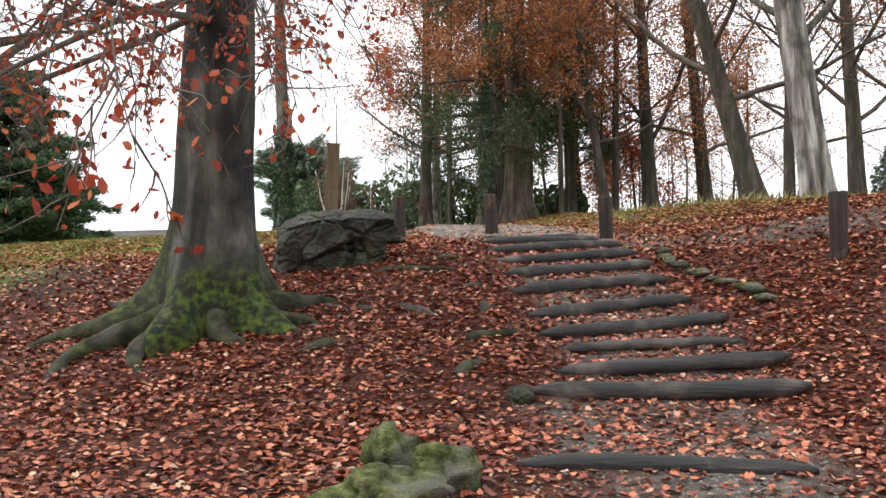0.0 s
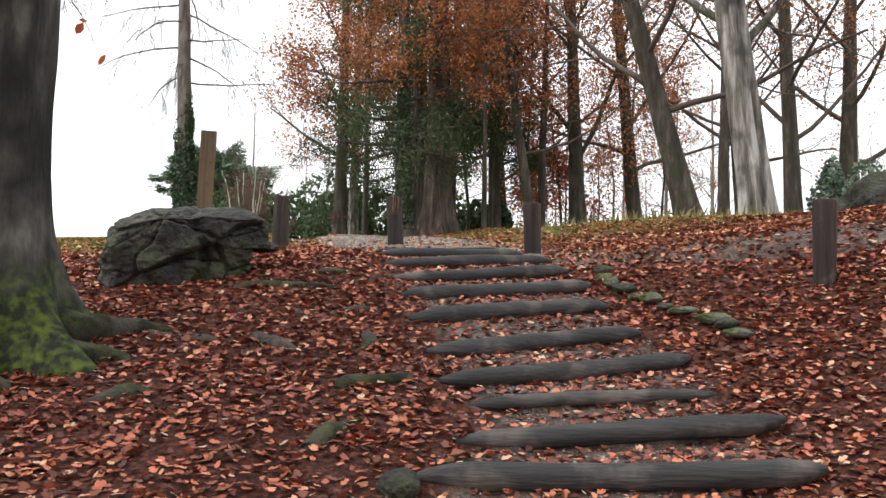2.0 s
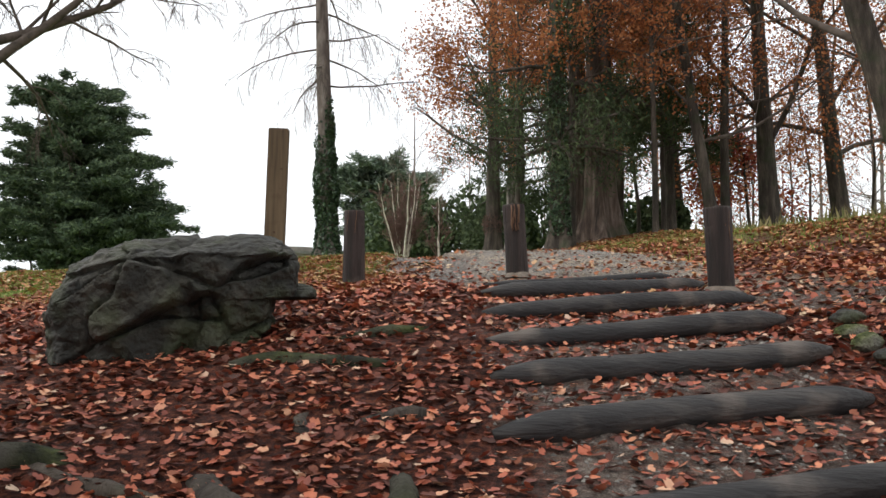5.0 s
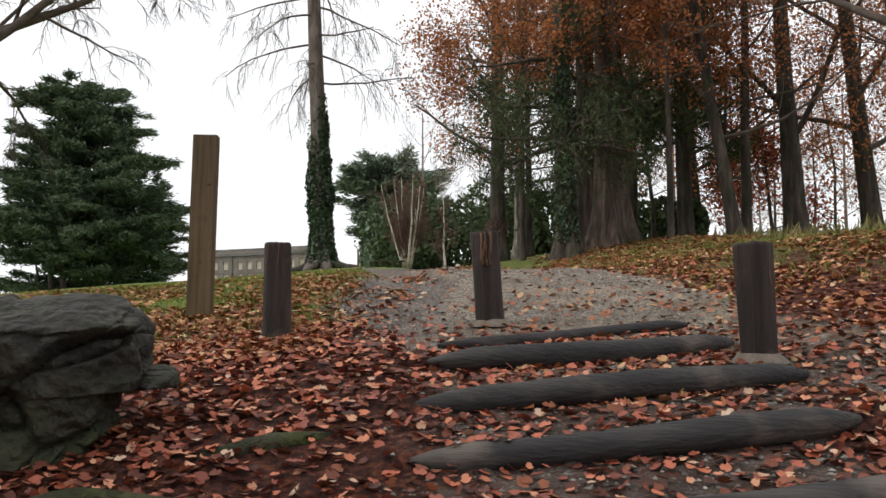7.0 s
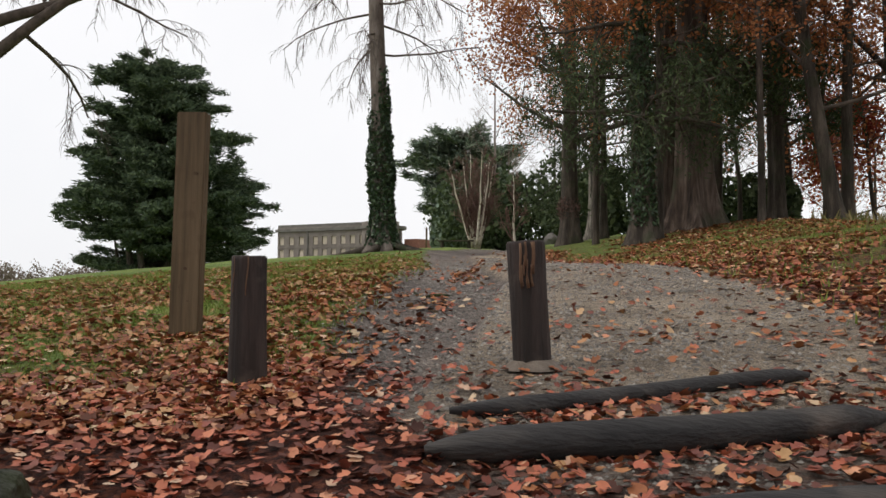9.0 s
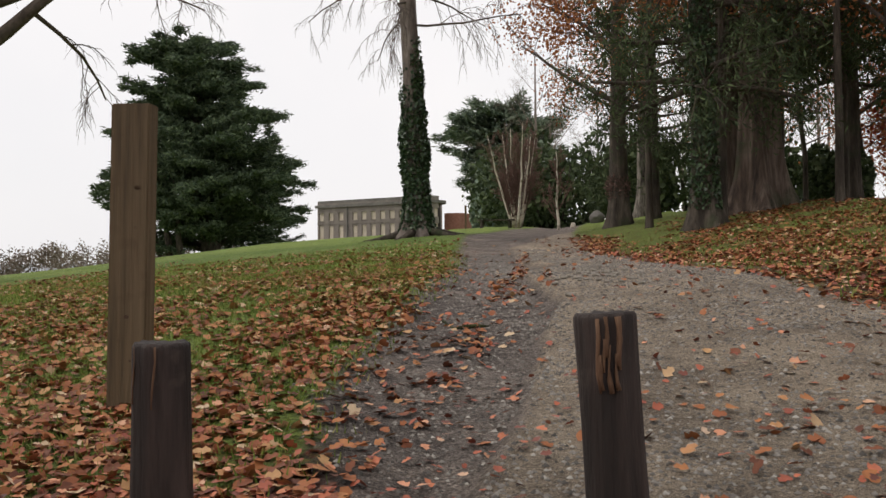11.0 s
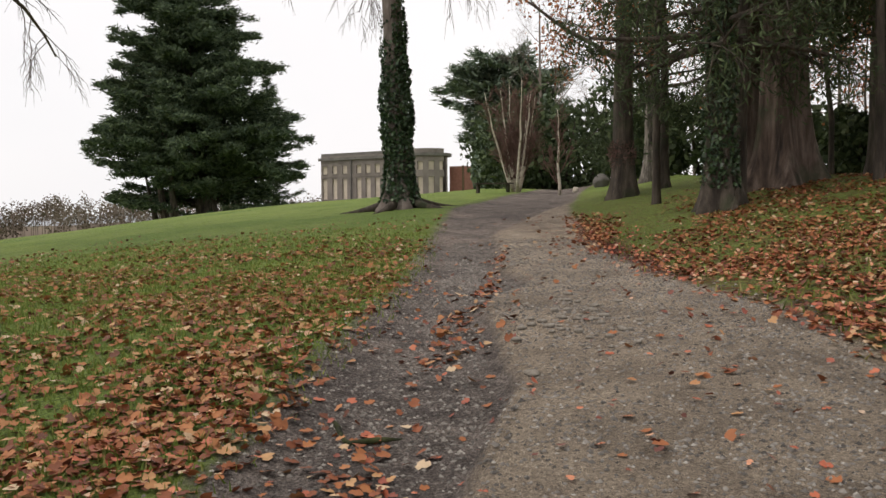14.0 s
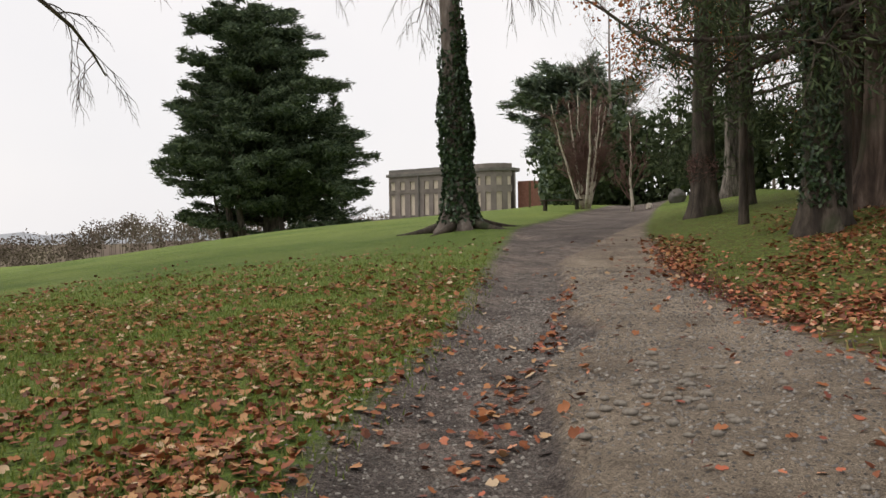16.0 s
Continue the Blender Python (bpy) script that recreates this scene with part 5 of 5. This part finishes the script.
    bmesh.ops.create_cone(bm, cap_ends=True, segments=40, radius1=R + 0.4, radius2=R + 0.45, depth=0.55)
    bmesh.ops.translate(bm, verts=bm.verts[:], vec=(cx, cy, H - 0.6))
    part("bow_cornice", bm, STONE_DARK, ob)
    part("service_wing", one_box(W / 2 + 2.6, W / 2 + 6, 4, 12, -2, 6.2), BRICK_RED, ob, "red brick service wing")
    # terrace walls and ramps of steps
    part("terrace_wall", one_box(-W / 2 - 6, W / 2 - 6, -9.5, -8.8, -3.5, -0.9), STONE_DARK, ob)
    part("terrace", one_box(-W / 2 - 6, W / 2 + 3, -8.8, -0.5, -3.5, -0.6), STONE_HOUSE, ob)
    for sx, d in ((-9.5, 1), (-1.0, 1)):
        bm = bmesh.new()
        for k in range(8):
            box(bm, sx + k * 0.55, sx + (k + 1) * 0.55 + 0.3, -11 - 0.002 * k, -9.5, -3.2, -2.6 + 0.3 * k)
        part("terrace_steps", bm, STONE_DARK, ob)
    ob.rotation_euler = (0, 0, radians(-17))
    ob.scale = (1.12, 1.12, 1.12)


house()


def small_items():
    # low bench and an arched stone near the bend
    b = empty("garden_bench", -7.6, 53.6, at(-7.6, 53.6), "low dark wooden bench beside the birch", "bench")
    for dy in (-0.18, 0.0, 0.18):
        part("seat_slat", one_box(-0.9, 0.9, dy - 0.07, dy + 0.07, 0.42, 0.47), BARK_DARK, b)
    for dx in (-0.7, 0.7):
        part("leg", one_box(dx - 0.05, dx + 0.05, -0.2, 0.2, -0.1, 0.417), BARK_DARK, b)
    lump("grey_stone", -2.7, 53.5, 0.36, 0.28, 0.34, STONE_DARK, "grey rounded stone beside the track", "rock", 41, 0.2)
    lump("white_stone", -3.75, 52.9, 0.13, 0.12, 0.16, BIRCH_BARK, "small white painted stone by the track", "rock", 42, 0.2)
    s = empty("sapling_stake", -11.2, 62.0, at(-11.2, 62), "thin pale wooden stake on the lawn", "stake")
    part("stake", one_box(-0.05, 0.05, -0.05, 0.05, -0.1, 1.4), SLEEPER, s)


small_items()

# ---- far hills ----


def far_woods():
    """Wooded ridges across the valley."""
    rng = np.random.default_rng(77)
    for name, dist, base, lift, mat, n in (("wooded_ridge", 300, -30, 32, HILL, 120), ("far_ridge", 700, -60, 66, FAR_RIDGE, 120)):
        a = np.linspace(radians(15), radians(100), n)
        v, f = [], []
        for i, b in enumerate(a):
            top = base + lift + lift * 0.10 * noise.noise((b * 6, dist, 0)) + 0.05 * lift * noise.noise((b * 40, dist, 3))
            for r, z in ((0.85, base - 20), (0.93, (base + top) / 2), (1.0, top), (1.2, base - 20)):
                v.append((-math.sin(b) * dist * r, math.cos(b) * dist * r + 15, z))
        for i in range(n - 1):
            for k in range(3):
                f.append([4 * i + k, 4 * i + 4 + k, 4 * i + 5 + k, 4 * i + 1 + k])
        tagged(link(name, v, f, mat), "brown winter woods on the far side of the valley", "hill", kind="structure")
    limbs = Limbs()
    places = []
    for k in range(520):
        b = radians(rng.uniform(18, 75))
        d = rng.uniform(225, 262)
        x, y = -math.sin(b) * d, math.cos(b) * d + 15
        hgt = rng.uniform(5, 9)
        z = float(bend(math.degrees(b), [(20, 6), (39, 6), (42, 5), (44.5, 1.5), (60, 0)])) + (d - 262) * 0.12
        limbs.tube([(x, y, z - 12), (x, y, z + hgt * 0.5)], [0.15, 0.05], 4, cap=False)
        m = 90
        g = rng.normal(size=(m, 3))
        g /= np.linalg.norm(g, axis=1)[:, None]
        places.append(np.array([x, y, z + 0.2 * hgt]) + g * np.array([2.6, 2.6, hgt * 0.5]) * rng.uniform(0.5, 1, (m, 1)))
    ob = tagged(limbs.link("distant_woodland", HILL), "distant band of bare brown trees", "woodland", kind="stuff")
    q = np.concatenate(places)
    leaf_mesh("twig_mass", q, rng.uniform(0.35, 0.8, len(q)), HILL, ob, rng)


# pale blue-grey: the distance haze is painted into the farther ridge's colour
FAR_RIDGE = material("haze_tinted_ridge", [(0.3, (0.3, 0.32, 0.35)), (0.7, (0.38, 0.4, 0.42))], 0.02, 5, 1.0, 0)
far_woods()

# ---- grass, gravel and fallen leaves ----


def spread(rng, n, x0, x1, y0, y1, density):
    x, y = rng.uniform(x0, x1, n), rng.uniform(y0, y1, n)
    keep = rng.random(n) < density(x, y)
    return x[keep], y[keep]


def surface(x, y):
    """Height of the built ground, bumps included."""
    b = np.array([noise.noise((a * 0.9, c * 0.9, 0)) * 0.05 + noise.noise((a * 3.1, c * 3.1, 5)) * 0.022 + noise.noise((a * 0.13, c * 0.13, 9)) * 0.12 for a, c in zip(x, y)])
    return land(x, y) + b * np.where(gravel_mask(x, y) > 0.4, 0.35, 1.0) * np.clip(np.hypot(x, y - 15) / 40 + 0.5, 0.5, 2.5)


def litter():
    rng = np.random.default_rng(500)

    def patchy(x, y):
        return np.array([0.75 + (0.6 if c < 14.5 else 1.3) * noise.noise((a * 0.8, c * 0.8, 31)) for a, c in zip(x, y)])
    def fade(x, y, b):
        """Thins the leaves out towards the far edges of the stretch."""
        if b[2] < 0:
            return np.clip(1.2 - 0.9 * np.clip(np.hypot(np.clip(np.abs(x) - 6.5, 0, None), np.clip(3 - y, 0, None)) / 4, 0, 1), 0.2, 1)
        return np.clip((b[3] - y) / 8, 0, 1) * np.clip(np.minimum(x - b[0], b[1] - x) / 1.5 + 0.3, 0, 1)
    for name, mat, n, box_, size, label, boost in (
            ("leaf_litter", LITTER, 260000, (-14, 14, -6, 15.5), (0.042, 0.084), "deep carpet of red and rust fallen leaves", 1.0),
            ("old_leaf_litter", LITTER_DARK, 80000, (-14, 14, -6, 15.5), (0.05, 0.09), "dark wet older leaves under the red ones", 1.0),
            ("lawn_leaves", LITTER_BROWN, 150000, (-15, -0.2, 14, 36), (0.045, 0.105), "brown and orange leaves strewn over the lawn", 1.7),
            ("bank_leaves", LITTER_BROWN, 90000, (0.5, 16, 13, 40), (0.05, 0.1), "brown leaves over the grassy bank", 1.0),
            ("track_leaves", LITTER, 30000, (-2.5, 4.5, 14, 34), (0.035, 0.075), "scattered leaves on the gravel track", 1.0)):
        x, y = spread(rng, n, *box_, lambda x, y: boost * litter_mask(x, y) * patchy(x, y) * fade(x, y, box_))
        z = surface(x, y) + rng.uniform(0.004, 0.03, len(x))
        leaf_mesh(name, np.stack([x, y, z], -1), rng.uniform(*size, len(x)), mat, None, rng, "maple", flat=0.35)
        tagged(bpy.data.objects[name], label, "leaves", kind="stuff")


litter()


def grass():
    rng = np.random.default_rng(600)
    for name, mat, n, box_, h, label, which in (
            ("lawn_grass", GRASS_BLADE, 200000, (-14, 0.5, 14, 34), (0.03, 0.07), "short green grass of the lawn", 0),
            ("bank_grass", GRASS_BLADE, 30000, (0, 9, 17, 34), (0.05, 0.11), "rough green grass on the bank", 1),
            ("dry_bank_grass", STRAW, 26000, (3, 18, 19, 42), (0.12, 0.35), "long straw-coloured grass along the bank", 2)):
        def dens(x, y):
            d = turf_mask(x, y) * (1 - gravel_mask(x, y)) * np.clip(1.15 - 0.6 * litter_mask(x, y), 0, 1)
            d = d * np.clip((box_[3] - y) / 9, 0, 1) * np.clip((x - box_[0]) / 3, 0, 1)
            if which == 2:
                d = d * np.clip((x - bend(y, [(19, 7), (26, 5), (34, 5.5), (42, 6)])) / 2, 0, 1)
            return d
        x, y = spread(rng, n, *box_, dens)
        z = surface(x, y)
        hh = rng.uniform(*h, len(x))
        up = np.stack([rng.normal(size=len(x)) * 0.35, rng.normal(size=len(x)) * 0.35, np.ones(len(x))], -1)
        p = np.stack([x, y, z], -1)
        a = rng.uniform(0, 6.28, len(x))
        w = np.stack([np.cos(a), np.sin(a), 0 * a], -1) * (0.12 * hh)[:, None]
        v = np.stack([p - w, p + w, p + up * hh[:, None]], 1).reshape(-1, 3)
        ob = link(name, v, np.arange(len(v)).reshape(-1, 3), mat, smooth=False)
        tagged(ob, label, "grass", kind="stuff")


grass()


def pebbles():
    rng = np.random.default_rng(700)
    x, y = spread(rng, 300000, -3, 5, 5, 30, lambda x, y: gravel_mask(x, y) * np.array([0.4 + 0.8 * max(0, noise.noise((a * 0.9, c * 0.9, 55)) + 0.2) for a, c in zip(x, y)]))
    z = surface(x, y)
    base = np.array([(1, 0, 0), (-1, 0, 0), (0, 1, 0), (0, -1, 0), (0, 0, 0.7), (0, 0, -0.7)])
    faces = np.array([(0, 2, 4), (2, 1, 4), (1, 3, 4), (3, 0, 4)])
    s = rng.uniform(0.08, 1, (len(x), 1, 1)) ** 1.7 * 0.02 * rng.uniform(0.6, 1.3, (len(x), 6, 1))
    v = np.stack([x, y, z], -1)[:, None, :] + base[None] * s
    f = (faces[None] + (np.arange(len(x)) * 6)[:, None, None]).reshape(-1, 3)
    tagged(link("loose_gravel", v.reshape(-1, 3), f, PEBBLE, smooth=False), "loose grey stones on the gravel track", "gravel", kind="stuff")


pebbles()


def loose_leaves():
    """Single large leaves lying on the track and steps."""
    rng = np.random.default_rng(800)
    kinds = []
    for k in range(5):
        ob = leaf_mesh("fallen_leaf", np.zeros((1, 3)), [1.0], LITTER if k % 2 else LITTER_BROWN, None, rng, "maple", flat=1.0)
        tagged(ob, "single curled reddish-brown leaf lying on gravel", "leaf", "single leaves on the track")
        kinds.append(ob)
    x, y = spread(rng, 5000, -1.4, 3.6, 7, 27, lambda x, y: 0.05 * gravel_mask(x, y))
    z = surface(x, y)
    for i in range(len(x)):
        ob = kinds[i] if i < 5 else copy_thing(kinds[i % 5], Matrix())
        f = rng.uniform(0.05, 0.095)
        ob.scale = (f, f, f)
        ob.location = (x[i], y[i], z[i] + 0.006)
        ob.rotation_euler = (rng.normal() * 0.15, rng.normal() * 0.15, rng.uniform(0, 6.28))


loose_leaves()
